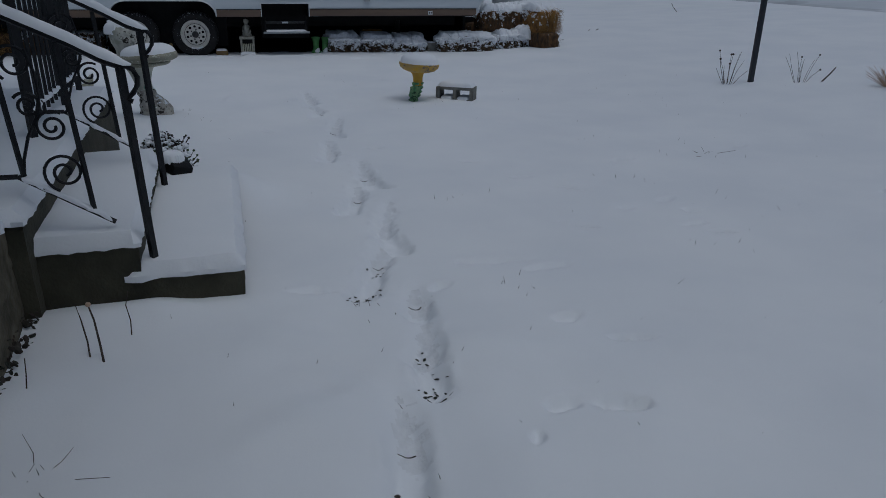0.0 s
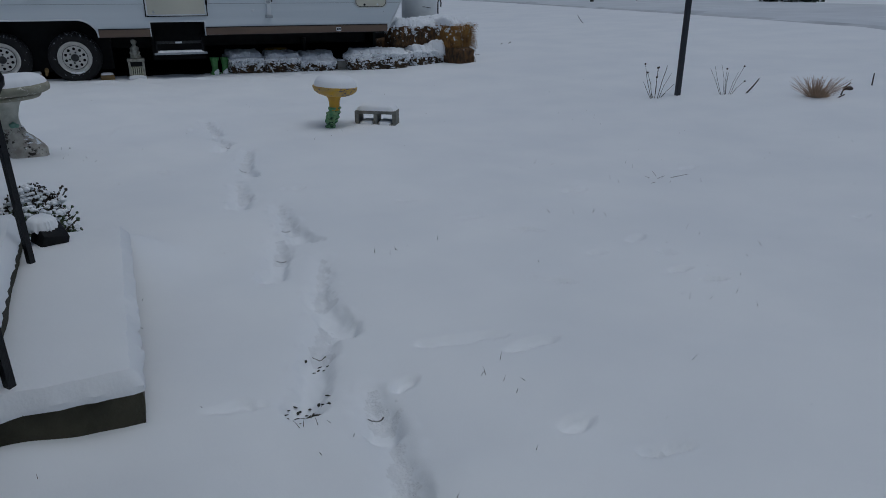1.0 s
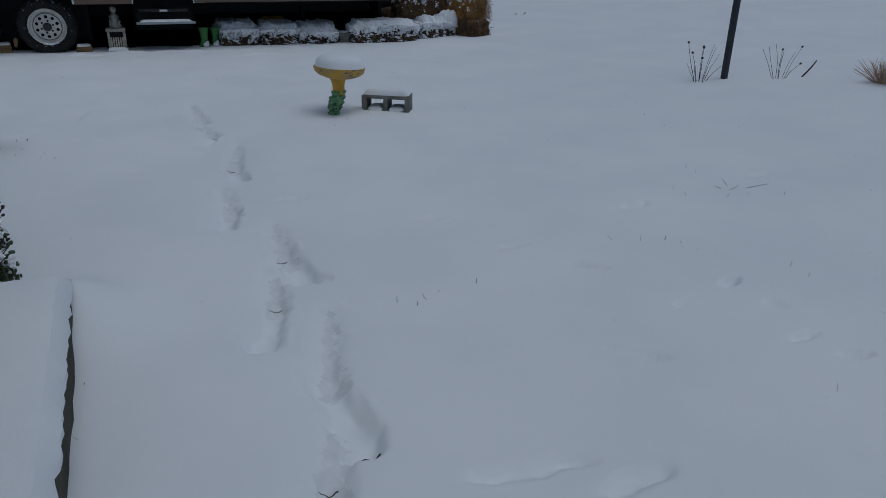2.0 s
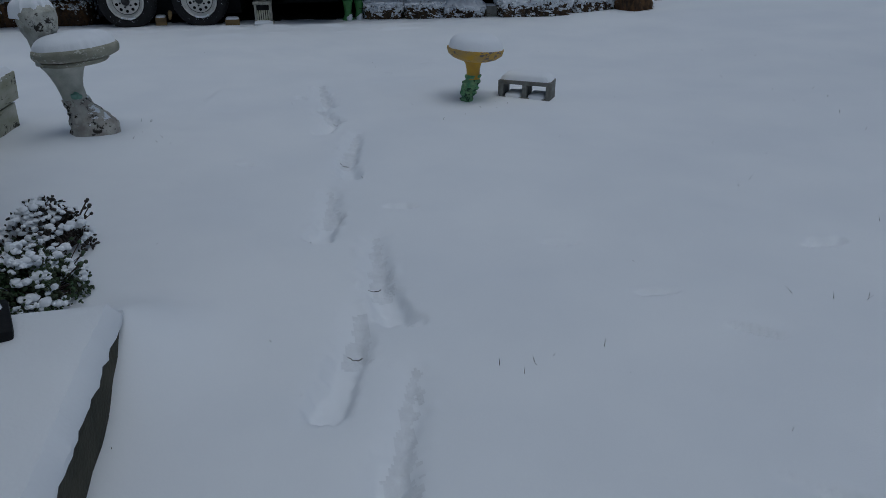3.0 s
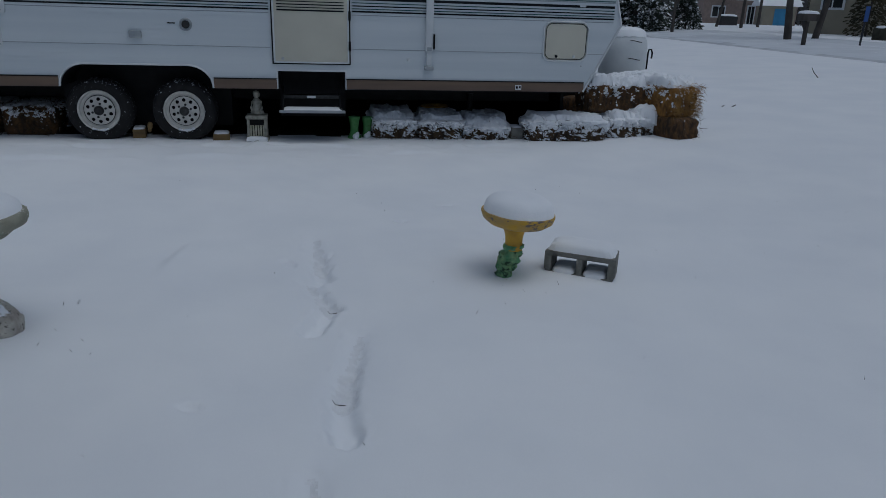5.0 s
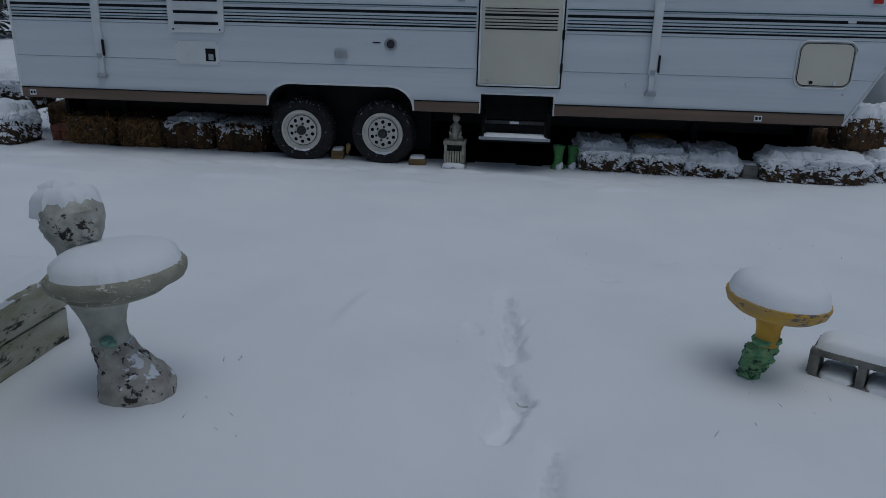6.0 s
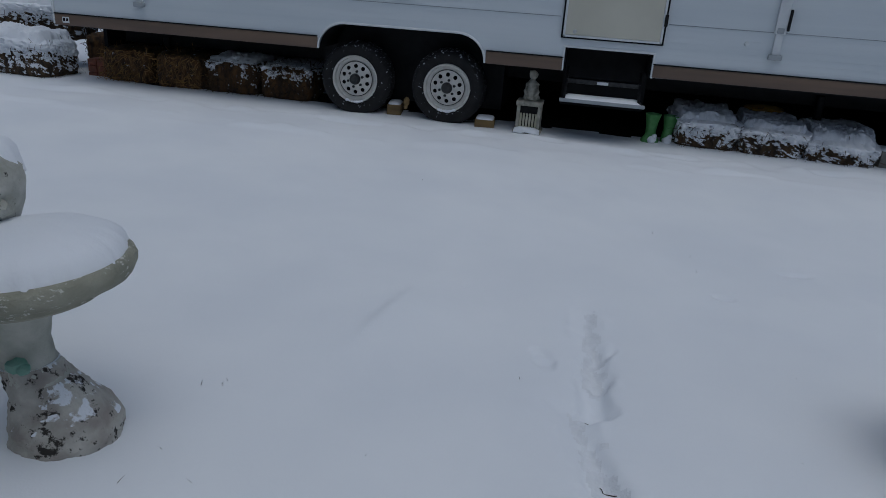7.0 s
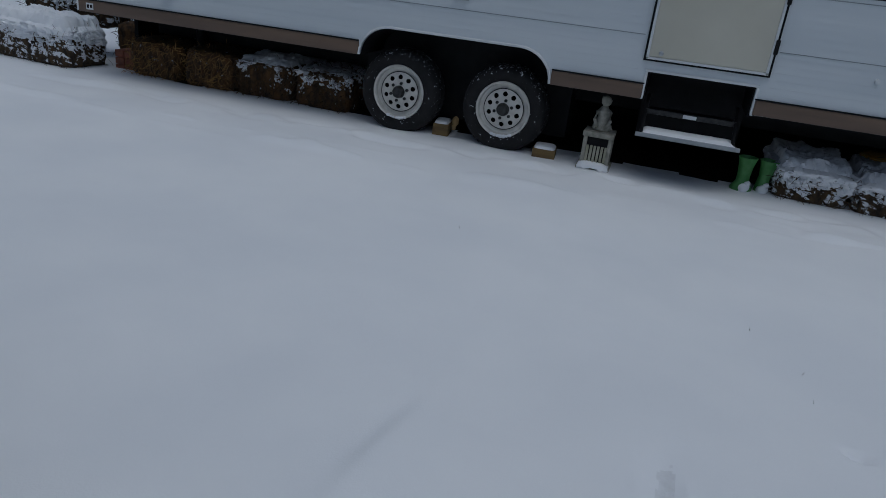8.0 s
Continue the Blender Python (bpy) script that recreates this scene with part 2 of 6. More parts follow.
def part(name, bm, material, parent, label="", kind="", smooth=True):
    """One mesh, in the place's own coordinates, under a thing or a part."""
    ob = new(name, finish(bm, name, material, smooth))
    ob.parent = parent
    up = parent.matrix_basis.copy()
    if parent.parent:
        up = parent.parent.matrix_basis @ parent.matrix_parent_inverse @ up
    ob.matrix_parent_inverse = up.inverted()
    return tagged(ob, label, "", "", kind)


def whole(name, bm, material, label, category, group="", kind="", smooth=True):
    return tagged(new(name, finish(bm, name, material, smooth)), label, category, group, kind)


def box(bm, x0, x1, y0, y1, z0, z1, bevel=0.0, m=None, seg=2):
    r = bmesh.ops.create_cube(bm, size=1.0)
    vs = r["verts"]
    bmesh.ops.scale(bm, vec=(x1 - x0, y1 - y0, z1 - z0), verts=vs)
    bmesh.ops.translate(bm, vec=((x0 + x1) / 2, (y0 + y1) / 2, (z0 + z1) / 2), verts=vs)
    if m is not None:
        bmesh.ops.transform(bm, matrix=m, verts=vs)
    if bevel:
        es = list({e for v in vs for e in v.link_edges})
        bmesh.ops.bevel(bm, geom=es, offset=bevel, segments=seg, affect="EDGES", profile=0.5)
    return bm


def cube(*a, **k):
    return box(bmesh.new(), *a, **k)


def tube(bm, pts, radius, sides=6, r_end=None):
    """A tapered rod along points."""
    pts = [Vector(p) for p in pts]
    n = len(pts)
    r_end = radius if r_end is None else r_end
    rings = []
    for i, p in enumerate(pts):
        d = (pts[min(i + 1, n - 1)] - pts[max(i - 1, 0)]).normalized()
        side = d.cross(Vector((0.31, 0.17, 0.94)) if abs(d.z) < 0.9 else Vector((0, 1, 0))).normalized()
        up = side.cross(d)
        r = radius + (r_end - radius) * i / max(n - 1, 1)
        rings.append([bm.verts.new(p + r * (math.cos(a) * side + math.sin(a) * up)) for a in (2 * math.pi * k / sides for k in range(sides))])
    for a, b in zip(rings, rings[1:]):
        for k in range(sides):
            bm.faces.new((a[k], a[(k + 1) % sides], b[(k + 1) % sides], b[k]))
    bm.faces.new(rings[0][::-1])
    bm.faces.new(rings[-1])
    return bm


def lathe(bm, profile, at=(0, 0, 0), sides=40, rough=0.0, seed=0, freq=9.0, lean=(0, 0), axis_m=None, caps=True):
    """A turned shape from (radius, height) pairs; rough pushes it in and out like carved or broken stone."""
    rings = []
    h0, h1 = profile[0][1], profile[-1][1]
    for r, z in profile:
        k = (z - h0) / ((h1 - h0) or 1)
        ring = []
        for i in range(sides):
            a = 2 * math.pi * i / sides
            v = Vector((r * math.cos(a) + lean[0] * k, r * math.sin(a) + lean[1] * k, z))
            if rough and r > 0.004:
                f = noise.noise(v * freq + Vector((seed, 0, 0))) + 0.5 * noise.noise(v * freq * 2.7 + Vector((0, seed, 0)))
                v += Vector((math.cos(a), math.sin(a), 0.3)) * rough * f
            v = axis_m @ v if axis_m is not None else v
            ring.append(bm.verts.new(v + Vector(at)))
        rings.append(ring)
    for a, b in zip(rings, rings[1:]):
        for i in range(sides):
            bm.faces.new((a[i], a[(i + 1) % sides], b[(i + 1) % sides], b[i]))
    if caps and profile[0][0] > 1e-6:
        bm.faces.new(rings[0][::-1])
    if caps and profile[-1][0] > 1e-6:
        bm.faces.new(rings[-1])
    return bm


def drift(bm, x, y, z, a, b, thick, turn=0.0, power=2.0, seed=0.0, ragged=0.05, lump=0.15, sides=56, rings=12, drip=0.02):
    """A cushion of settled snow with a ragged lower edge, a by b half-widths, turned by degrees."""
    c, s = math.cos(radians(turn)), math.sin(radians(turn))
    top = []
    for j in range(rings + 1):
        q = j / rings
        row = []
        for i in range(sides):
            t = 2 * math.pi * i / sides
            ct, st = math.cos(t), math.sin(t)
            ex = math.copysign(abs(ct) ** (2 / power), ct) * a
            ey = math.copysign(abs(st) ** (2 / power), st) * b
            w = 1 + ragged * noise.noise(Vector((3 * ct + seed, 3 * st, seed))) + ragged * 0.6 * noise.noise(Vector((11 * ct, 11 * st + seed, 2)))
            w = 1 + (w - 1) * q
            px, py = ex * q * w, ey * q * w
            h = thick * max(0.0, 1 - q**4) ** 0.5 * (1 + lump * noise.noise(Vector((px * 7 + seed, py * 7, seed * 2))) + lump * 0.5 * noise.noise(Vector((px * 19, py * 19 + seed, 5))))
            if j == rings:
                h = -drip * (0.5 + abs(noise.noise(Vector((ct * 9 + seed, st * 9, 7)))) * 2)
            row.append(bm.verts.new((x + c * px - s * py, y + s * px + c * py, z + h)))
        top.append(row)
    for p, q in zip(top, top[1:]):
        for i in range(sides):
            bm.faces.new((p[i], q[i], q[(i + 1) % sides], p[(i + 1) % sides]))
    low = bm.verts.new((x, y, z - drip))
    for i in range(sides):
        bm.faces.new((low, top[-1][(i + 1) % sides], top[-1][i]))
    bmesh.ops.remove_doubles(bm, verts=top[0], dist=1e-6)
    return bm


def ball_pattern(subdivisions):
    bm = bmesh.new()
    bmesh.ops.create_icosphere(bm, subdivisions=subdivisions, radius=1.0)
    bm.verts.index_update()
    pattern = [v.co.copy() for v in bm.verts], [[v.index for v in f.verts] for f in bm.faces]
    bm.free()
    return pattern


BALL, PEBBLE = ball_pattern(2), ball_pattern(1)


def clump(bm, at, r, seed, squash=0.7):
    """A small uneven lump of snow or foliage."""
    shift, at, made = Vector((seed, seed * 0.7, 0)), Vector(at), []
    for d in BALL[0]:
        k = r * (1 + 0.35 * noise.noise(d * 1.6 + shift))
        made.append(bm.verts.new((at.x + d.x * k, at.y + d.y * k, at.z + d.z * k * squash)))
    for f in BALL[1]:
        bm.faces.new([made[n] for n in f])


def pebble(bm, m, r):
    """A small faceted leaf or crumb of radius r, placed by a matrix."""
    made = [bm.verts.new(m @ (d * r)) for d in PEBBLE[0]]
    for f in PEBBLE[1]:
        bm.faces.new([made[n] for n in f])


def spiral(cx, cz, r0, r1, turns, start, n=30):
    """Points of a flat scroll in (across, height)."""
    return [(cx + (r0 + (r1 - r0) * k / n) * math.cos(start + turns * 2 * math.pi * k / n), cz + (r0 + (r1 - r0) * k / n) * math.sin(start + turns * 2 * math.pi * k / n)) for k in range(n + 1)]


# ---------------- the ground ----------------
TABLES = {}


def lattice(px, py, size, seed):
    """Smooth random heights between -1 and 1 on a lattice of that size."""
    if seed not in TABLES:
        TABLES[seed] = np.random.RandomState(seed).uniform(-1, 1, (64, 64))
    table = TABLES[seed]
    u, v = px / size, py / size
    i, j = np.floor(u).astype(int), np.floor(v).astype(int)
    fu, fv = u - i, v - j
    fu, fv = fu * fu * (3 - 2 * fu), fv * fv * (3 - 2 * fv)
    g = lambda a, b: table[a % 64, b % 64]
    return (g(i, j) * (1 - fu) + g(i + 1, j) * fu) * (1 - fv) + (g(i, j + 1) * (1 - fu) + g(i + 1, j + 1) * fu) * fv


# the walked trail: heel, ball and the end of the toe's drag of each print
TRAIL = [((-0.06, 1.13), (-0.03, 1.30), (0.00, 1.56)), ((0.125, 1.62), (0.140, 1.82), (0.215, 2.13)), ((0.205, 2.20), (0.210, 2.27), (0.225, 2.42)),
         ((0.01, 2.42), (0.13, 2.77), (0.21, 3.06)), ((0.275, 2.93), (0.246, 3.25), (0.370, 3.72)), ((0.10, 3.60), (0.186, 3.87), (0.23, 4.12)),
         ((0.350, 4.10), (0.312, 4.31), (0.340, 4.75)), ((0.103, 4.82), (0.152, 5.04), (0.165, 5.40)), ((0.288, 5.63), (0.272, 5.90), (0.385, 6.45)),
         ((0.165, 6.55), (0.250, 6.80), (0.120, 7.16)), ((0.215, 7.20), (0.208, 7.37), (0.165, 7.92))]
# older, half-filled marks: place, half-length, half-width, heading in degrees, depth
FAINT = [(0.73, 1.95, 0.08, 0.05, 20, 0.045), (0.90, 1.76, 0.09, 0.05, -10, 0.050), (0.48, 1.41, 0.08, 0.05, 10, 0.045), (0.66, 1.37, 0.11, 0.06, -25, 0.055),
         (0.34, 1.26, 0.05, 0.04, 60, 0.040), (0.63, 2.63, 0.20, 0.06, -8, 0.040), (0.36, 2.42, 0.07, 0.05, 30, 0.035), (0.88, 2.48, 0.14, 0.05, 5, 0.030),
         (1.28, 3.01, 0.12, 0.035, -48, 0.040), (1.54, 3.74, 0.11, 0.035, -40, 0.045), (1.14, 4.55, 0.09, 0.04, -15, 0.035), (1.34, 4.05, 0.10, 0.03, 0, 0.035),
         (2.24, 4.33, 0.11, 0.08, 10, 0.040), (1.70, 3.28, 0.06, 0.05, 0, 0.035), (2.01, 3.37, 0.09, 0.05, 20, 0.035), (1.90, 2.89, 0.08, 0.05, 5, 0.045),
         (1.96, 2.73, 0.09, 0.04, -15, 0.045), (3.36, 4.53, 0.12, 0.05, 0, 0.035), (3.43, 3.13, 0.10, 0.05, 10, 0.040), (2.03, 3.13, 0.07, 0.06, 70, 0.035),
         (0.50, 5.09, 0.11, 0.045, -15, 0.030), (-0.27, 5.87, 0.07, 0.05, -20, 0.030), (0.79, 8.25, 0.06, 0.05, 0, 0.045), (-0.16, 2.47, 0.14, 0.06, 5, 0.030),
         (1.20, 8.68, 0.10, 0.05, 5, 0.030), (0.42, 4.05, 0.05, 0.09, 0, 0.022), (0.24, 7.60, 0.05, 0.12, -25, 0.022), (0.02, 7.45, 0.06, 0.12, 12, 0.022)]


def reach(px, py, a, b):
    """Distance from the stretch between two points, the share of the way along it, and the side on which it lies."""
    dx, dy = b[0] - a[0], b[1] - a[1]
    n2 = dx * dx + dy * dy
    k = np.clip(((px - a[0]) * dx + (py - a[1]) * dy) / n2, 0, 1)
    ex, ey = px - a[0] - k * dx, py - a[1] - k * dy
    return np.hypot(ex, ey), k, (dx * ey - dy * ex) / math.sqrt(n2)


def lie(px, py):
    """Height of the lawn under the snow's small forms."""
    px, py = np.asarray(px, float), np.asarray(py, float)
    hollow = -0.06 / (1 + np.exp(-(py - 2.6) * 2.5)) / (1 + np.exp((py - 9.6) * 1.6)) - 0.02
    rise = 1.15 * (1 - np.exp(-np.maximum(0, px - 3.2) / 26.0) ) * 1.25
    rise = np.where(px > 3.2, np.minimum(rise, 1.15), 0) + 0.02 / (1 + np.exp(-(py - 10.2) * 4))
    return hollow + rise


def ground_height(px, py):
    px, py = np.asarray(px, float), np.asarray(py, float)
    near = np.exp(-((px / 9) ** 2 + ((py - 5) / 11) ** 2))
    h = lie(px, py) + near * (0.012 * lattice(px, py, 1.3, 1) + 0.009 * lattice(px, py, 0.45, 2) + 0.0035 * lattice(px, py, 0.13, 3))
    h = h + (0.022 * lattice(px, py, 0.30, 15) + 0.008 * lattice(px, py, 0.11, 18)) / (1 + np.exp((py - 2.3) * 4)) / (1 + np.exp((px - 1.2) * 3))
    h = h + 0.045 * np.exp(-(((px + 1.0) / 0.42) ** 2 + ((py - 2.34) / 0.14) ** 2)) * (1 + 0.5 * lattice(px, py, 0.2, 16))
    h = h + 0.006 * np.exp(-(((px - 1.75) / 0.25) ** 2 + ((py - 7.08) / 0.22) ** 2))
    h = h + 0.15 * np.exp(-(((px + 0.52) / 0.19) ** 2 + ((py - 3.98) / 0.25) ** 2))
    h = h + 0.090 * np.exp(-((px + 1.27) ** 2 + (py - 6.46) ** 2) / 0.42**2)
    h = h + (1 - near) * 0.10 * lattice(px, py, 14.0, 4)
    shape = px.shape
    px, py, h = px.ravel(), py.ravel(), np.array(h).ravel()
    ax, ay, full = px, py, h
    trodden = (ax > -0.5) & (ax < 3.7) & (ay > 0.6) & (ay < 9.0)
    px, py, h = ax[trodden], ay[trodden], full[trodden]
    ragged = 0.010 * lattice(px, py, 0.055, 5) + 0.007 * lattice(px, py, 0.024, 17)
    for n, (heel, ball, toe) in enumerate(TRAIL):
        d, k, side = reach(px, py, heel, ball)
        pit = 1 / (1 + np.exp(np.clip((d + 1.3 * ragged - 0.056 + 0.006 * k) / 0.010, -30, 30)))
        d2, k2, side2 = reach(px, py, ball, toe)
        half = 0.054 * (1 - 0.5 * k2)
        drag = 1 / (1 + np.exp(np.clip((d2 + 1.1 * ragged - half) / 0.013, -30, 30))) * (1 - 0.75 * k2)
        rough = 0.007 * lattice(px, py, 0.035, 12) + 0.005 * lattice(px, py, 0.016, 13)
        sunk = np.maximum(pit * (0.052 - 0.010 * k + 0.25 * rough), drag * (0.047 + 0.25 * np.clip(-side2, -0.04, 0.04) + rough))
        near_d = np.minimum(d, d2)
        spill = np.exp(-(((near_d - 0.075) / 0.022) ** 2)) * np.maximum(0, 0.3 + lattice(px, py, 0.05, 14))
        h = h - sunk + 0.007 * spill - 0.014 * np.exp(-((near_d / 0.11) ** 2))
    for n, (x, y, long, wide, turn, depth) in enumerate(FAINT):
        c, sn = math.cos(radians(turn)), math.sin(radians(turn))
        u, v = (px - x) * c + (py - y) * sn, -(px - x) * sn + (py - y) * c
        q = (u / (0.8 * long)) ** 2 + (v / (0.6 * wide)) ** 2 + 0.7 * lattice(px, py, 0.06, 20) + 0.4 * lattice(px, py, 0.028, 21)
        h = h - 0.85 * depth / (1 + np.exp(np.clip((q - 0.75) * 4.5, -30, 30))) * (1 + 0.35 * lattice(px, py, 0.03, 22))
    full[trodden] = h
    px, py, h = ax.reshape(shape), ay.reshape(shape), full.reshape(shape)
    # a drift crest near the white bird bath
    u, v = (px + 0.62) * 0.98 + (py - 7.62) * -0.19, (px + 0.62) * 0.19 + (py - 7.62) * 0.98
    h = h + 0.028 * np.where(u > 0, np.exp(-u / 0.25), np.exp(-((u / 0.05) ** 2))) * np.exp(-((v / 0.24) ** 2))
    # melt hollows round the two pedestals, drip line beside the trailer, drift against the steps
    h = h - 0.022 * np.exp(-(((px - 1.26) ** 2 + (py - 7.14) ** 2) / 0.12**2)) - 0.02 * np.exp(-(((px + 1.27) ** 2 + (py - 6.52) ** 2) / 0.20**2))
    inx = 1 / (1 + np.exp(-(px + 5.4) * 6)) / (1 + np.exp((px - 2.4) * 6))
    ridge = np.exp(-(((py - 10.83 - 0.07 * lattice(px, py * 0, 0.6, 8)) / 0.09) ** 2))
    h = h + inx * (0.045 * ridge * lattice(px, py * 2.2, 0.21, 6) + 0.045 * np.exp(-(((py - 10.45 - 0.05 * px) / 0.10) ** 2)) * np.maximum(0, lattice(px, py * 2, 0.26, 7)))
    return h


def axis(lo, hi, a, b, step, grow=1.16):
    """Even steps between a and b, growing ones out to lo and hi."""
    mid = list(np.arange(a, b, step))
    out, d, p = [], step, mid[-1]
    while p < hi:
        d *= grow
        p += d
        out.append(p)
    back, d, p = [], step, a
    while p > lo:
        d *= grow
        p -= d
        back.append(p)
    return np.array(back[::-1] + mid + out)


def grid_mesh(name, xs, ys, hs):
    nx, ny = len(xs), len(ys)
    gx, gy = np.meshgrid(xs, ys, indexing="ij")
    co = np.stack([gx, gy, hs], -1).reshape(-1, 3)
    i, j = np.meshgrid(np.arange(nx - 1), np.arange(ny - 1), indexing="ij")
    a = (i * ny + j).ravel()
    faces = np.stack([a, a + ny, a + ny + 1, a + 1], -1)
    me = bpy.data.meshes.new(name)
    me.from_pydata(co.tolist(), [], faces.tolist())
    me.shade_smooth()
    return me, gx[:-1, :-1].ravel(), gy[:-1, :-1].ravel()


gxs, gys = axis(-900, 900, -3.2, 3.6, 0.021), axis(-900, 900, 0.7, 11.1, 0.0125)
gxs = np.concatenate([gxs[gxs < -0.2], np.arange(-0.2, 0.55, 0.009), gxs[gxs > 0.56]])
GX, GY = np.meshgrid(gxs, gys, indexing="ij")
ground_me, fx, fy = grid_mesh("ground", gxs, gys, ground_height(GX, GY))
ground_me.materials.append(SNOW)
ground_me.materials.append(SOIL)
ground_me.materials.append(TRODDEN_SHADE)
# snow-free ground below the trailer; its near-black colour includes the shade there
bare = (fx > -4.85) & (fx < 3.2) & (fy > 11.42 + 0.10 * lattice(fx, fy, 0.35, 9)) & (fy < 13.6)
# right side of each drag gets the greyer colour, painted as its shade
thin = np.zeros(len(fx), bool)
for heel, ball, toe in TRAIL:
    d, k, side = reach(fx, fy, ball, toe)
    thin |= d + 0.016 * lattice(fx, fy, 0.05, 23) + 0.016 * lattice(fx, fy, 0.022, 24) + 0.25 * side < 0.046 - 0.034 * k
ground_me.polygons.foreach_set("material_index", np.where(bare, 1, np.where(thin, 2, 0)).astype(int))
ground = tagged(new("ground", ground_me), "snow-covered lawn with a trodden footprint trail and bare soil under the trailer", "ground", kind="structure")


def gz(x, y):
    return float(ground_height(np.array([x]), np.array([y]))[0])


# the street: a slightly sunken, greyer band crossing beyond the lawn
def street():
    xs, vs = np.arange(-60, 90, 1.0), np.linspace(-4.2, 4.2, 43)
    co, fs = [], []
    ca, sa = math.cos(radians(83)), math.sin(radians(83))
    gu, gv = np.meshgrid(xs, vs, indexing="ij")
    rx, ry = 18.9 + gu * ca - gv * sa, 27.0 + gu * sa + gv * ca
    rz = ground_height(rx, ry)
    for u, v, x, y, z in zip(gu.ravel(), gv.ravel(), rx.ravel(), ry.ravel(), rz.ravel()):
        edge = 0.4 * noise.noise(Vector((u * 0.7, 0, 3)))
        crown = 0.05 * (1 - (v / 4.2) ** 8) - 0.03 * math.exp(-(((abs(v) - 1.2) / 0.3) ** 2)) + 0.05 * math.exp(-(((v - 3.3 + 0.3 * edge) / 0.22) ** 2))
        co.append((x, y, z - 0.02 + crown + 0.012 * noise.noise(Vector((u, v * 3, 0)))))
    n = len(vs)
    for i in range(len(xs) - 1):
        for j in range(n - 1):
            fs.append((i * n + j, (i + 1) * n + j, (i + 1) * n + j + 1, i * n + j + 1))
    me = bpy.data.meshes.new("road")
    me.from_pydata(co, [], fs)
    me.shade_smooth()
    me.materials.append(STREET)
    me.materials.append(CURBSHADE)
    # a narrow wavering strip by the near edge takes the curb's shadow colour
    for f in me.polygons:
        i, j = divmod(f.index, n - 1)
        f.material_index = int(abs(vs[j] - 3.75 + 0.35 * noise.noise(Vector((xs[i] * 0.5, 0, 3)))) < 0.24)
    tagged(new("road", me), "snow-packed residential street with faint wheel ruts", "road", kind="structure")


street()

# ---------------- the porch and its steps ----------------
SC, SV, SU = Vector((-0.458, 2.450, 0)), Vector((-0.0622, 0.9981, 0)), Vector((-0.9981, -0.0622, 0))
STAIR = Matrix(((SU.x, SV.x, 0, SC.x), (SU.y, SV.y, 0, SC.y), (0, 0, 1, 0), (0, 0, 0, 1)))


def st(u, v, z):
    return STAIR @ Vector((u, v, z))


def slab(u0, u1, v0, v1, z0, z1, seed, amount=0.006, cuts=14):
    """A cast concrete block with chipped, uneven faces."""
    bm = bmesh.new()
    box(bm, u0, u1, v0, v1, z0, z1)
    bmesh.ops.subdivide_edges(bm, edges=[e for e in bm.edges], cuts=cuts, use_grid_fill=True)
    for v in bm.verts:
        k = noise.noise(v.co * 9 + Vector((seed, 0, 0))) + 0.6 * noise.noise(v.co * 30 + Vector((0, seed, 0)))
        v.co += Vector((1, 1, 0.4)) * amount * k
    bmesh.ops.transform(bm, matrix=STAIR, verts=bm.verts)
    bmesh.ops.reverse_faces(bm, faces=bm.faces)
    return bm


def snow_sheet(u0, u1, v0, v1, z, thick, seed, m=STAIR, step=0.03, over=0.012, hang=0.0):
    """A bed of snow on a flat top, rounded and ragged at its edges."""
    nu, nv = max(6, int((u1 - u0) / step)), max(6, int((v1 - v0) / step))
    bm = bmesh.new()
    rows = []
    for i in range(nu + 1):
        row = []
        for j in range(nv + 1):
            u, v = u0 + (u1 - u0) * i / nu, v0 + (v1 - v0) * j / nv
            d = min(u - u0, u1 - u, v - v0, v1 - v)
            edge = min(1.0, max(0.0, d) / 0.05)
            h = thick * (0.15 + 0.85 * math.sqrt(max(0.0, 1 - (1 - edge) ** 2)))
            h *= 1 + 0.10 * noise.noise(Vector((u * 6, v * 6, seed))) + 0.10 * noise.noise(Vector((u * 25, v * 25, seed))) * (1 - edge)
            jit = (1 - edge) * (0.012 * noise.noise(Vector((u * 22 + seed, v * 22, 1))) + 0.008 * noise.noise(Vector((u * 60 + seed, v * 60, 1))) + over * 0.5)
            uu = u + (-jit if i < nu / 2 else jit) * (1 if min(i, nu - i) < 3 else 0)
            vv = v + (-jit if j < nv / 2 else jit) * (1 if min(j, nv - j) < 3 else 0)
            row.append(bm.verts.new((uu, vv, z + h)))
        rows.append(row)
    for i in range(nu):
        for j in range(nv):
            bm.faces.new((rows[i][j], rows[i + 1][j], rows[i + 1][j + 1], rows[i][j + 1]))
    rim = [e for e in bm.edges if e.is_boundary]
    ext = bmesh.ops.extrude_edge_only(bm, edges=rim)["geom"]
    for v in (g for g in ext if isinstance(g, bmesh.types.BMVert)):
        v.co.z = z - 0.004 - hang * (0.6 + noise.noise(Vector((v.co.x * 9, v.co.y * 9, seed)))) - 0.012 * abs(noise.noise(Vector((v.co.x * 30, v.co.y * 30, seed))))
    if m is not None:
        bmesh.ops.transform(bm, matrix=m, verts=bm.verts)
    bmesh.ops.recalc_face_normals(bm, faces=bm.faces)
    return bm


steps = empty_thing("concrete_steps", st(0.4, 0.8, 0), "mossy grey concrete steps capped with fresh snow", "steps")
# the lower slab was cast slightly out of square
SKEW = STAIR @ Matrix(((1, -0.028, 0, 0), (0, 1, 0, 0), (0, 0, 1, 0), (0, 0, 0, 1)))
bm = slab(0.0, 0.45, 0.0, 1.47, -0.15, 0.093, 1)
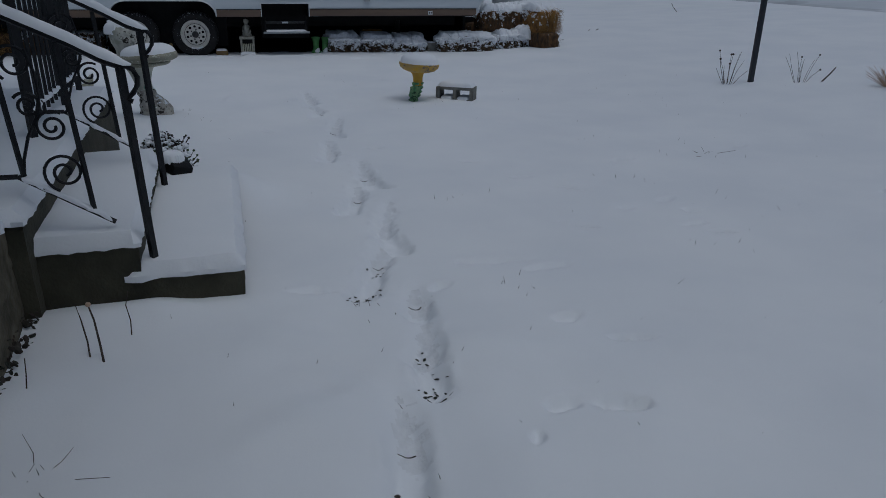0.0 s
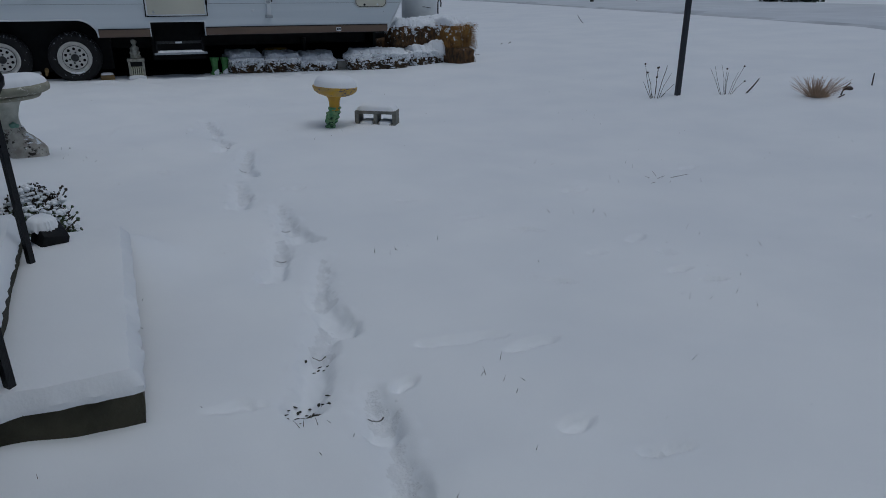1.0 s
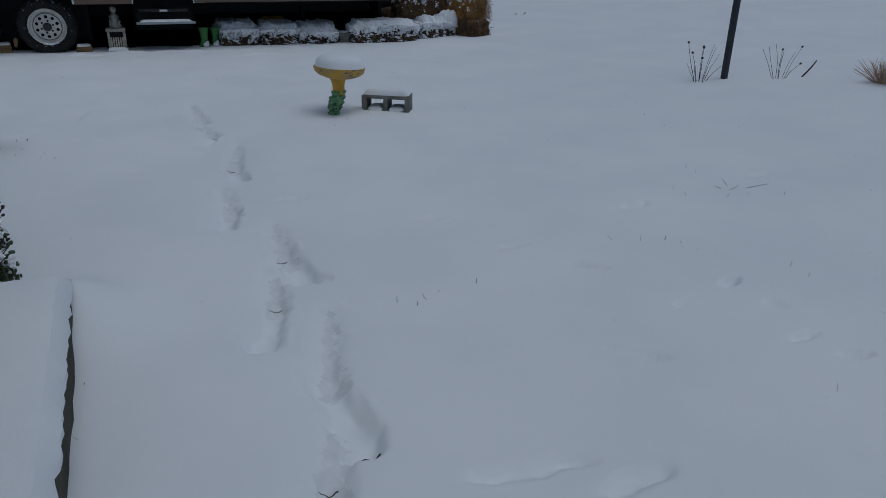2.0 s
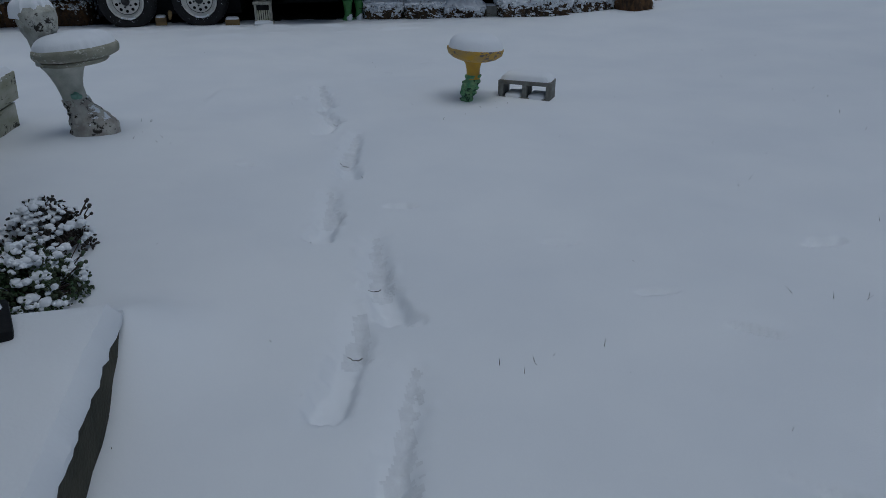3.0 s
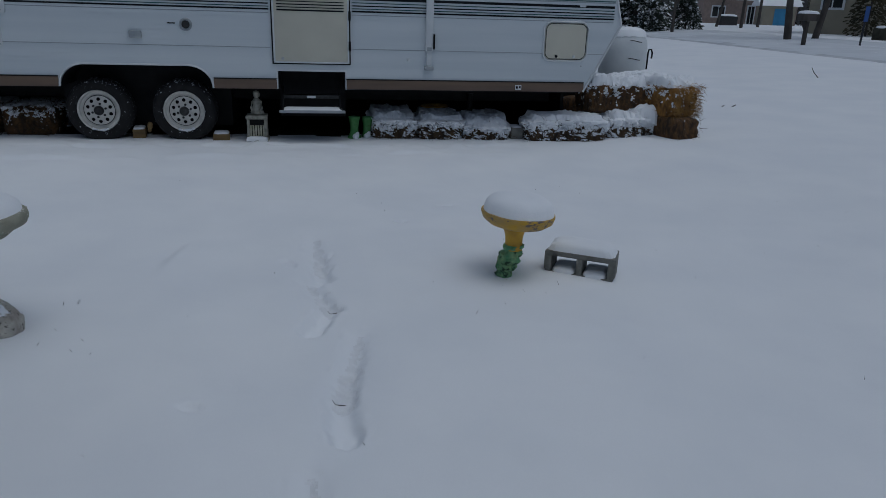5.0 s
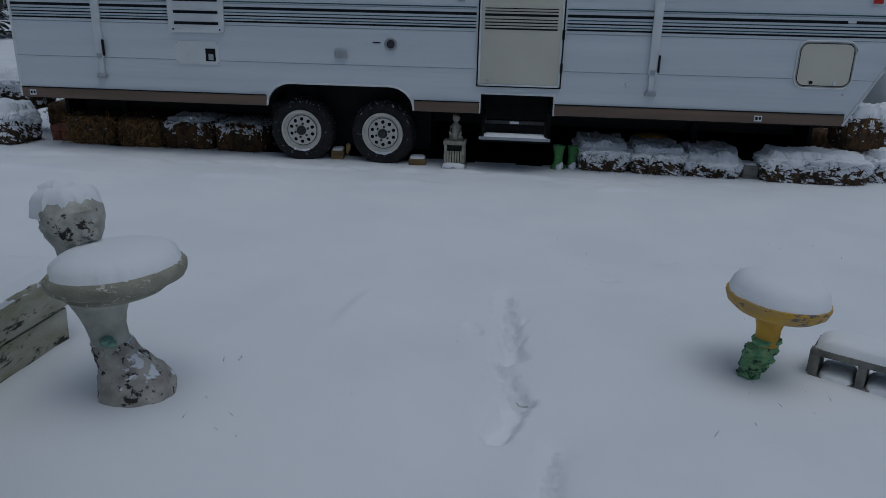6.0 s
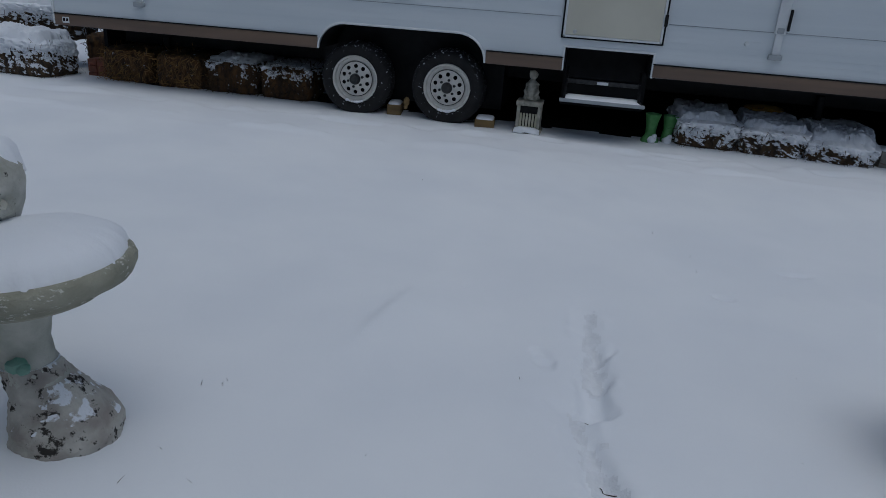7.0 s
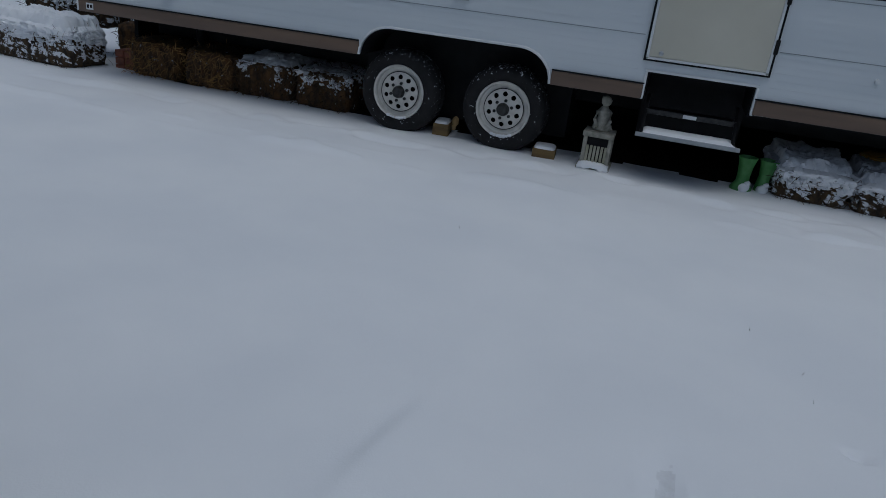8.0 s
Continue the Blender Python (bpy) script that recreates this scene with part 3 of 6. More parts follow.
bmesh.ops.transform(bm, matrix=SKEW @ STAIR.inverted(), verts=bm.verts)
part("lower_step", bm, CONCRETE, steps)
part("upper_step", slab(0.372, 0.81, 0.0, 1.40, -0.15, 0.227, 2), CONCRETE, steps)
part("snow_layer", snow_sheet(-0.004, 0.43, 0.0, 1.49, 0.092, 0.055, 3, m=SKEW, over=0.016, hang=0.010), SNOWCAP, steps, "smooth fresh snow")
part("snow_layer", snow_sheet(0.366, 0.765, -0.002, 1.42, 0.225, 0.056, 4), SNOWCAP, steps, "smooth fresh snow")
porch = empty_thing("porch_platform", st(1.8, 0, 0), "raised concrete porch with flaking side wall under thick snow", "porch", kind="structure")
part("platform", slab(0.775, 3.2, -3.6, -0.08, -0.2, 0.375, 5, 0.010, 30), ROUGHC, porch)
part("platform", slab(0.72, 3.2, -0.08, 2.80, -0.2, 0.375, 6, 0.006, 24), CONCRETE, porch)
part("snow_layer", snow_sheet(0.770, 3.2, -3.6, -0.06, 0.374, 0.055, 7), SNOWCAP, porch)
part("snow_layer", snow_sheet(0.715, 3.2, -0.10, 2.82, 0.374, 0.055, 8), SNOWCAP, porch)


def bar(bm, a, b, w):
    """A square bar between two points of the stair's frame."""
    tube(bm, [st(*a), st(*b)], w * 0.7071, sides=4)


def flat_scroll(bm, pts, v, w=0.0058):
    tube(bm, [st(u, v, z) for u, z in pts], w, sides=6)


def stair_rail(v, dz, ends):
    """Wrought-iron stair railing in the plane v; ends: where the level part runs to along the porch edge."""
    rail = empty_thing("iron_railing", st(0.32, v, 0.13), "black wrought-iron stair railing with scrolls and snow on its handrail", "railing", "porch railings")
    bm = bmesh.new()
    bar(bm, (0.326, v, 0.08), (0.350, v, 0.872 + dz), 0.023)
    part("newel_post", bm, IRON, rail)
    bm = bmesh.new()
    bar(bm, (0.887, v, 0.375), (0.884, v, 1.30 + dz), 0.030)
    part("corner_post", bm, IRON, rail)
    hand = [(0.335, 0.872 + dz), (0.40, 0.895 + dz), (0.498, 0.952 + dz), (0.684, 1.045 + dz), (0.887, 1.150 + dz)]
    bm = bmesh.new()
    tube(bm, [st(u, v, z) for u, z in hand], 0.014, sides=8)
    tube(bm, [st(u, v, z) for u, z in [(0.37, 0.885 + dz), (0.335, 0.878 + dz), (0.308, 0.862 + dz), (0.297, 0.835 + dz), (0.300, 0.808 + dz), (0.318, 0.780 + dz), (0.340, 0.758 + dz), (0.322, 0.750 + dz)]], 0.010, sides=8)
    part("handrail", bm, IRON, rail)
    bm = bmesh.new()
    n = 24
    rows = []
    for i in range(n + 1):
        k = i / n
        u = 0.312 + 0.575 * k
        z = np.interp(u, [h[0] for h in hand], [h[1] for h in hand]) + 0.010
        hgt = 0.036 * (1 - (2 * k - 1) ** 10) * (1 + 0.25 * noise.noise(Vector((u * 14, v, 3))))
        rows.append([bm.verts.new(st(u, v + 0.024 * math.cos(a), z + max(0.004, hgt) * math.sin(a) - 0.004)) for a in [math.pi * q / 8 for q in range(9)]])
    for a, b in zip(rows, rows[1:]):
        for q in range(8):
            bm.faces.new((a[q], a[q + 1], b[q + 1], b[q]))
        bm.faces.new((a[0], b[0], b[8], a[8]))
    bm.faces.new(rows[0]), bm.faces.new(rows[-1])
    bmesh.ops.recalc_face_normals(bm, faces=bm.faces)
    part("snow_strip", bm, SNOWCAP, rail, "rounded strip of snow")
    bm = bmesh.new()
    bar(bm, (0.443, v, 0.304 + dz), (0.735, v, 0.500 + dz), 0.013)
    bar(bm, (0.735, v, 0.500 + dz), (0.887, v, 0.502 + dz), 0.013)
    part("bottom_rail", bm, IRON, rail)
    bm = snow_sheet(0.455, 0.72, v - 0.013, v + 0.014, 0.0, 0.018, 12 + v, m=None, step=0.012, over=0.0)
    for q in bm.verts:
        q.co.z += 0.318 + dz + (q.co.x - 0.455) * 0.671
    bmesh.ops.transform(bm, matrix=STAIR, verts=bm.verts)
    part("snow_strip", bm, SNOWCAP, rail, "thin strip of snow")
    for u, z0, z1 in ((0.509, 0.36, 0.960), (0.716, 0.50, 1.062)):
        bm = bmesh.new()
        bar(bm, (u, v, z0 + dz), (u + 0.035, v, z1 + dz), 0.014)
        part("baluster", bm, IRON, rail)
    for cu, cz, r, turn0, sgn in ((0.583, 0.507, 0.060, -1.2, 1), (0.597, 0.672, 0.047, 2.2, -1), (0.662, 0.750, 0.038, 0.6, 1), (0.681, 0.896, 0.054, -1.0, 1)):
        bm = bmesh.new()
        flat_scroll(bm, spiral(cu, cz + dz, r * 1.22, r * 0.20, sgn * 1.9, turn0, 40), v)
        part("scroll", bm, IRON, rail)
    bm = bmesh.new()
    flat_scroll(bm, [(0.712, 0.515 + dz), (0.705, 0.56 + dz), (0.678, 0.64 + dz), (0.640, 0.71 + dz), (0.620, 0.78 + dz), (0.622, 0.86 + dz), (0.64, 0.94 + dz)], v)
    part("scroll", bm, IRON, rail)
    # the level run along the edge of the porch
    v1 = ends
    for z in (0.502, 1.235):
        bm = bmesh.new()
        bar(bm, (0.887, v, z + dz), (0.887, v1, z + dz), 0.016 if z < 1 else 0.022)
        part("bottom_rail" if z < 1 else "handrail", bm, IRON, rail)
    count = int(abs(v1 - v) / 0.115)
    for k in range(1, count + 1):
        w = v + (v1 - v) * k / count
        bm = bmesh.new()
        bar(bm, (0.887, w, (0.38 if k % 8 == 0 or k == count else 0.495) + dz * 0), (0.887, w, 1.235 + dz), 0.028 if k % 8 == 0 or k == count else 0.014)
        part("post" if k % 8 == 0 or k == count else "baluster", bm, IRON, rail)
    bm = snow_sheet(0.872, 0.902, min(v, v1), max(v, v1), 0.503 + dz, 0.016, 21 + v, step=0.02, over=0.0)
    part("snow_strip", bm, SNOWCAP, rail, "thin strip of snow")
    return rail


stair_rail(0.06, 0.0, -2.6)
stair_rail(1.10, 0.045, 2.60)

# the house beside the porch: lapped white boards
house = empty_thing("house", (-4.2, 2.5, 0), "white house with lapped siding beside the porch", "house")
part("wall", cube(1.72, 7.5, -4.0, 2.94, -0.2, 3.4, m=STAIR), WALLWHITE, house)
# roof out of view, its overhang added for shade
part("roof", cube(1.22, 8.0, -4.4, 3.34, 3.404, 3.56, 0.03, m=STAIR), SNOWCAP, house, "unseen snow-covered roof, its deep eaves added for shade")
for k in range(14):
    bm = bmesh.new()
    z = 0.38 + 0.205 * k
    m = STAIR @ pose(1.70, 0, z, 0, 4.0, 0)
    box(bm, -0.010, 0.006, -4.0, 2.96, 0.0, 0.215, 0.002, m=m, seg=1)
    part("siding_board", bm, WALLWHITE, house)
for k in range(14):
    bm = bmesh.new()
    z = 0.38 + 0.205 * k
    m = STAIR @ pose(0, 2.95, z, 4.0, 0, 0)
    box(bm, 1.70, 7.5, -0.006, 0.010, 0.0, 0.215, 0.002, m=m, seg=1)
    part("siding_board", bm, WALLWHITE, house)
# unseen wing behind the starting point, added to block sky and darken near snow
part("wall", cube(-3.2, 1.70, -5.6, -4.62, -0.2, 3.4, m=STAIR), WALLWHITE, house)
part("roof", cube(-3.6, 1.20, -5.8, -4.42, 3.404, 3.56, 0.03, m=STAIR), SNOWCAP, house, "unseen snow-covered roof, its deep eaves added for shade")
# added roof, never in view, that shades the porch side
part("porch_shade_roof", cube(0.42, 1.69, -4.0, 2.94, 2.78, 2.92, 0.02, m=STAIR), SNOWCAP, house, "unseen snow-covered porch roof added to shade the steps")

# the flower pot on the porch
pot = empty_thing("flower_pot", st(1.50, 2.45, 0.43), "low black plastic flower pot with dead stems on the snowy porch", "pot")
bm = lathe(bmesh.new(), [(0.08, 0.40), (0.105, 0.44), (0.125, 0.50), (0.13, 0.515), (0.115, 0.515), (0.10, 0.49), (0.0, 0.485)], at=st(1.50, 2.45, 0))
part("bowl", bm, BLACK, pot)
bm = bmesh.new()
for k in range(16):
    a, b = rng.uniform(0, 6.28), rng.uniform(0.05, 0.2)
    tube(bm, [st(1.5, 2.45, 0.49), st(1.5 + 0.1 * math.cos(a), 2.45 + 0.1 * math.sin(a), 0.49 + b * 0.6), st(1.5 + 0.2 * math.cos(a), 2.45 + 0.2 * math.sin(a), 0.49 + b)], 0.003, 4)
part("dead_stems", bm, TWIG, pot, kind="stuff")


# ---------------- the travel trailer ----------------
WY = 11.05
trailer = empty_thing("travel_trailer", (0.2, WY, 0), "white travel trailer with dark teal stripes and brown lower trim", "trailer")


def bm_profile(pts, y0, y1):
    bm = bmesh.new()
    a = [bm.verts.new((x, y0, z)) for x, z in pts]
    b = [bm.verts.new((x, y1, z)) for x, z in pts]
    n = len(pts)
    for i in range(n):
        bm.faces.new((a[i], b[i], b[(i + 1) % n], a[(i + 1) % n]))
    bm.faces.new(a), bm.faces.new(b[::-1])
    bmesh.ops.recalc_face_normals(bm, faces=bm.faces)
    return bm


arch = [(-2.30, 0.557)] + [(-2.06 - 0.24 * math.cos(t), 0.557 + 0.222 * math.sin(t)) for t in [k * math.pi / 16 for k in range(1, 9)]]
arch += [(-1.08 + 0.245 * math.sin(t), 0.557 + 0.222 * math.cos(t)) for t in [k * math.pi / 16 for k in range(0, 9)]]
outline = [(-4.89, 0.557)] + arch + [(-0.19, 0.557), (-0.19, 0.735), (0.505, 0.735), (0.505, 0.557), (3.135, 0.572), (3.512, 1.276), (3.40, 1.70), (3.18, 2.45), (2.95, 2.70), (2.7, 2.78), (-4.6, 2.78), (-4.82, 2.70), (-4.89, 2.5)]
part("body", bm_profile(outline, WY, 13.45), SIDING, trailer)
part("roof", snow_sheet(-4.85, 3.1, 11.07, 13.43, 2.76, 0.07, 31, m=None, step=0.09), SNOWCAP, trailer, "snow-covered roof")
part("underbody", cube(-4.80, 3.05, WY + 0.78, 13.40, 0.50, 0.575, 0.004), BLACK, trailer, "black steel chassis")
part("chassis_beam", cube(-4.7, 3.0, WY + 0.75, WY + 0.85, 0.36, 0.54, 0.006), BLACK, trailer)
for x0, x1 in ((-4.86, -2.32), (-0.82, -0.205), (0.52, 3.10)):
    part("floor_panel", cube(x0, x1, WY + 0.022, WY + 0.80, 0.545, 0.556), BLACK, trailer)
# black linings of arch and step opening: recess shade put into the colour
bm = bmesh.new()
cxm = -1.57
inner = [(cxm + (x - cxm) * 0.988, z - 0.009 if z > 0.56 else z) for x, z in arch]
lo = [bm.verts.new((x, WY + 0.014, z)) for x, z in inner]
hi = [bm.verts.new((x, WY + 0.80, z)) for x, z in inner]
for i in range(len(inner) - 1):
    bm.faces.new((lo[i], lo[i + 1], hi[i + 1], hi[i]))
part("arch_shade_liner", bm, BLACK, trailer)
part("step_shade_liner", cube(-0.188, 0.503, WY + 0.032, WY + 0.60, 0.722, 0.733), BLACK, trailer)
for x in (-0.187, 0.494):
    part("step_shade_liner", cube(x, x + 0.008, WY + 0.032, WY + 0.60, 0.54, 0.722), BLACK, trailer)
# solid black fills behind the openings, drawn as the shade in there
part("wheel_well_shade_fill", cube(-2.42, -0.72, WY + 0.46, 13.0, 0.10, 0.82), BLACK, trailer)
part("step_well_shade_fill", cube(-0.20, 0.52, WY + 0.50, 12.6, 0.20, 0.76), BLACK, trailer)
# added unseen black panels that keep bright snow from showing through underneath
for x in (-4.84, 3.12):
    part("end_light_block", cube(x - 0.02, x + 0.02, WY + 0.62, 13.34, -0.1, 0.58), BLACK, trailer)
part("rear_light_block", cube(-4.85, 3.1, 13.30, 13.36, -0.1, 0.6), BLACK, trailer)
for x in (-4.2, 2.0):
    part("stabiliser_jack", lathe(bmesh.new(), [(0.10, -0.05), (0.09, 0.03), (0.025, 0.06), (0.025, 0.25), (0.035, 0.25), (0.035, 0.45)], at=(x, 11.75, 0), sides=12), BLACK, trailer)
part("axle", cube(-2.10, -1.90, 11.3, 13.2, 0.24, 0.34), BLACK, trailer)
part("axle", cube(-1.27, -1.07, 11.3, 13.2, 0.24, 0.34), BLACK, trailer)
# brown lower trim in its runs, with the arch's white edge
for x0, x1, dz in ((-4.885, -2.305, 0), (-0.83, -0.195, 0), (0.51, 3.14, 0.006)):
    part("lower_trim", cube(x0, x1, WY - 0.012, WY + 0.02, 0.553 + dz, 0.650 + dz, 0.004), BROWN, trailer)
    part("trim_edge", cube(x0, x1, WY - 0.016, WY + 0.0, 0.651 + dz, 0.660 + dz, 0.002), DARKV, trailer)
bm = bmesh.new()
tube(bm, [(x, WY - 0.006, z) for x, z in arch], 0.011, 6)
part("arch_trim", bm, PLAST, trailer, "white wheel-arch edging")
for x0, x1, z0, z1 in ((-0.205, -0.188, 0.553, 0.735), (0.503, 0.520, 0.553, 0.735), (-0.205, 0.52, 0.735, 0.752)):
    part("step_surround", cube(x0, x1, WY - 0.012, WY + 0.03, z0, z1, 0.003), PLAST, trailer)
# stripes, broken by the door
STRIPES = [(1.520, 0.010, TEAL), (1.504, 0.005, GREYV), (1.462, 0.026, DARKV), (1.424, 0.009, TEAL), (1.394, 0.012, DARKV), (1.366, 0.009, TEAL), (1.340, 0.016, DARKV), (1.305, 0.006, GREYV)]
for z, h, mt in STRIPES:
    for x0, x1 in ((-4.875, -0.255), (0.580, 3.42)):
        part("stripe", cube(x0, x1, WY - 0.0035, WY + 0.002, z - h / 2, z + h / 2), mt, trailer)
for z in (0.968, 1.905):
    for x0, x1 in ((-4.88, -0.255), (0.58, 3.36 if z < 1 else 3.3)):
        part("seam_strip", cube(x0, x1, WY - 0.0035, WY + 0.002, z - 0.0025, z + 0.0025), GREYV, trailer)
# shallow ribs of the siding
for k in range(44):
    z = 0.69 + 0.0475 * k
    if abs(z - 0.968) < 0.02 or 1.29 < z < 1.54:
        continue
    for x0, x1 in ((-4.87, -0.258), (0.582, min(3.13 + max(0.0, (min(z, 1.27) - 0.57)) * 0.53 - max(0.0, z - 1.28) * 0.27, 3.5) - 0.02)):
        if z < 0.80:
            if x1 < 0:
                for q0, q1 in ((-4.87, -2.33), (-0.80, -0.258)):
                    part("siding_rib", cube(q0, q1, WY - 0.0022, WY + 0.002, z, z + 0.006), SIDING, trailer)
                continue
        part("siding_rib", cube(x0, x1, WY - 0.0022, WY + 0.002, z, z + 0.006), SIDING, trailer)
# edge mouldings
bm = bmesh.new()
tube(bm, [(-4.89, WY - 0.004, 0.56), (-4.89, WY - 0.004, 2.5)], 0.014, 6)
part("corner_moulding", bm, PLAST, trailer)
bm = bmesh.new()
tube(bm, [(3.135, WY - 0.004, 0.562), (3.512, WY - 0.004, 1.276), (3.40, WY - 0.004, 1.70), (3.18, WY - 0.004, 2.45)], 0.014, 6)
part("corner_moulding", bm, PLAST, trailer)


def rounded_plate(bm, x0, x1, z0, z1, y0, y1, r, seg=6):
    pts = []
    for cx, cz, a0 in ((x1 - r, z1 - r, 0), (x0 + r, z1 - r, 90), (x0 + r, z0 + r, 180), (x1 - r, z0 + r, 270)):
        pts += [(cx + r * math.cos(radians(a0 + 90 * k / seg)), cz + r * math.sin(radians(a0 + 90 * k / seg))) for k in range(seg + 1)]
    a = [bm.verts.new((x, y0, z)) for x, z in pts]
    b = [bm.verts.new((x, y1, z)) for x, z in pts]
    n = len(pts)
    for i in range(n):
        bm.faces.new((a[i], a[(i + 1) % n], b[(i + 1) % n], b[i]))
    bm.faces.new(a[::-1]), bm.faces.new(b)
    bmesh.ops.recalc_face_normals(bm, faces=bm.faces)
    return bm


def rounded_ring(x0, x1, z0, z1, y, r, w):
    pts = []
    for cx, cz, a0 in ((x1 - r, z1 - r, 0), (x0 + r, z1 - r, 90), (x0 + r, z0 + r, 180), (x1 - r, z0 + r, 270)):
        pts += [(cx + r * math.cos(radians(a0 + 15 * k)), y, cz + r * math.sin(radians(a0 + 15 * k))) for k in range(7)]
    return tube(bmesh.new(), pts + pts[:2], w, 6)


# the entrance door
door = part("entrance_door", cube(-0.205, 0.530, WY - 0.022, WY, 0.835, 2.60, 0.006), CREAM, trailer, "cream entrance door with dark stripes")
for z, h in ((1.515, 0.008), (1.490, 0.008), (1.458, 0.022), (1.420, 0.009), (1.392, 0.011), (1.364, 0.009), (1.336, 0.015)):
    part("stripe", cube(-0.175, 0.495, WY - 0.0255, WY - 0.021, z - h / 2, z + h / 2), DARKV, door)
for x0, x1, z0, z1 in ((-0.236, -0.222, 0.815, 2.63), (0.547, 0.561, 0.815, 2.63), (-0.236, 0.561, 0.806, 0.818), (-0.236, 0.561, 2.62, 2.634)):
    part("door_seal", cube(x0, x1, WY - 0.018, WY, z0, z1, 0.002), DARKV, door)
for x0, x1, z0, z1 in ((-0.222, -0.204, 0.818, 2.62), (0.529, 0.547, 0.818, 2.62), (-0.222, 0.547, 0.818, 0.834), (-0.222, 0.547, 2.60, 2.62)):
    part("door_frame", cube(x0, x1, WY - 0.026, WY, z0, z1, 0.003), PLAST, door)
for z in (0.95, 1.25, 1.75, 2.3):
    part("hinge", cube(0.540, 0.566, WY - 0.034, WY - 0.012, z, z + 0.09, 0.004), BLACK, door)
bm = rounded_plate(bmesh.new(), -0.165, -0.105, 1.72, 1.86, WY - 0.034, WY - 0.02, 0.012)
handle = part("door_handle", bm, ALU, door, "dull metal latch handle")
part("lever", cube(-0.155, -0.115, WY - 0.050, WY - 0.034, 1.735, 1.775, 0.005), BLACK, handle)
part("door_stop", lathe(bmesh.new(), [(0.016, 0), (0.016, 0.012), (0.008, 0.018), (0.0, 0.018)], at=(-0.13, WY - 0.022, 0.862), sides=14, axis_m=pose(0, 0, 0, 90)), ALU, door)
# folding entry step
stepf = part("folding_step", cube(-0.165, 0.475, WY - 0.09, WY + 0.14, 0.325, 0.340, 0.004), BLACK, trailer, "black folding step with snow on its tread")
part("tread_rim", cube(-0.185, 0.495, WY - 0.105, WY - 0.088, 0.318, 0.346, 0.004), GREYP, stepf)
part("snow_layer", snow_sheet(-0.14, 0.45, WY - 0.080, WY + 0.12, 0.340, 0.022, 33, m=None, step=0.02), SNOWCAP, stepf)
for x in (-0.150, 0.445):
    bm = bmesh.new()
    tube(bm, [(x, WY - 0.06, 0.335), (x, WY + 0.05, 0.44), (x, WY + 0.22, 0.56)], 0.012, 6)
    part("side_arm", bm, BLACK, stepf)
part("upper_tread", cube(-0.13, 0.43, WY + 0.10, WY + 0.30, 0.455, 0.470, 0.004), BLACK, stepf)
part("crossbar", cube(-0.15, 0.45, WY + 0.085, WY + 0.10, 0.448, 0.482, 0.003), HUB, stepf, "grey scuffed crossbar")
part("label_plate", cube(0.10, 0.19, WY + 0.078, WY + 0.086, 0.452, 0.476, 0.002), PLAST, stepf)


# awning arms
def awning_arm(x):
    arm = part("awning_arm", cube(x - 0.040, x + 0.040, WY - 0.035, WY - 0.004, 0.96, 2.60, 0.006), PLAST, trailer, "white awning arm")
    part("lower_tube", cube(x - 0.026, x + 0.028, WY - 0.028, WY - 0.004, 0.80, 0.98, 0.005), PLAST, arm)
    part("foot_bracket", cube(x - 0.048, x + 0.050, WY - 0.05, WY - 0.002, 0.770, 0.812, 0.008), GREYP, arm, "grey foot bracket")
    part("lever", cube(x + 0.040, x + 0.058, WY - 0.05, WY - 0.02, 0.985, 1.14, 0.006), BLACK, arm, "black lever")
    part("latch", cube(x - 0.026, x + 0.024, WY - 0.044, WY - 0.03, 0.965, 1.005, 0.003), GREYP, arm)


awning_arm(-3.985)
awning_arm(1.385)
# refrigerator vent with its louvres
vent = part("fridge_vent", rounded_plate(bmesh.new(), -3.245, -2.685, 1.228, 1.61, WY - 0.022, WY, 0.03), PLAST, trailer, "white louvred refrigerator vent")
for z in (1.315, 1.417, 1.528):
    part("louvre", cube(-3.185, -2.74, WY - 0.0245, WY - 0.02, z - 0.013, z + 0.013), DARKV, vent)
    bm = bmesh.new()
    box(bm, -3.19, -2.735, -0.022, 0.0, 0.0, 0.004, m=pose(0, WY - 0.022, z + 0.014, -35, 0, 0))
    part("slat", bm, PLAST, vent)
for x in (-3.20, -2.73):
    part("fastener", lathe(bmesh.new(), [(0.009, 0), (0.009, 0.004), (0.0, 0.005)], at=(x, WY - 0.022, 1.258), sides=10, axis_m=pose(0, 0, 0, 90)), DARKV, vent)
heater = part("water_heater_door", rounded_plate(bmesh.new(), -3.20, -2.755, 0.928, 1.148, WY - 0.012, WY, 0.012), PLAST, trailer)
part("flue_recess", cube(-2.895, -2.795, WY - 0.0145, WY - 0.008, 0.962, 1.082), BLACK, heater)
part("flue_grille", cube(-2.865, -2.815, WY - 0.022, WY - 0.014, 0.972, 1.03, 0.004), GREYP, heater)
for x, z in ((-3.185, 0.945), (-3.185, 1.132), (-2.77, 1.132), (-2.77, 0.945)):
    part("fastener", lathe(bmesh.new(), [(0.006, 0), (0.006, 0.003), (0.0, 0.004)], at=(x, WY - 0.012, z), sides=8, axis_m=pose(0, 0, 0, 90)), GREYP, heater)
part("outlet_box", cube(-1.600, -1.482, WY - 0.035, WY, 1.033, 1.102, 0.008), GREYP, trailer, "small grey outlet box")
rv = part("round_vent", lathe(bmesh.new(), [(0.062, 0), (0.062, 0.012), (0.052, 0.020), (0.046, 0.014), (0.0, 0.014)], at=(-1.06, WY, 1.170), sides=28, axis_m=pose(0, 0, 0, 90)), GREYP, trailer, "round dark-centred vent")
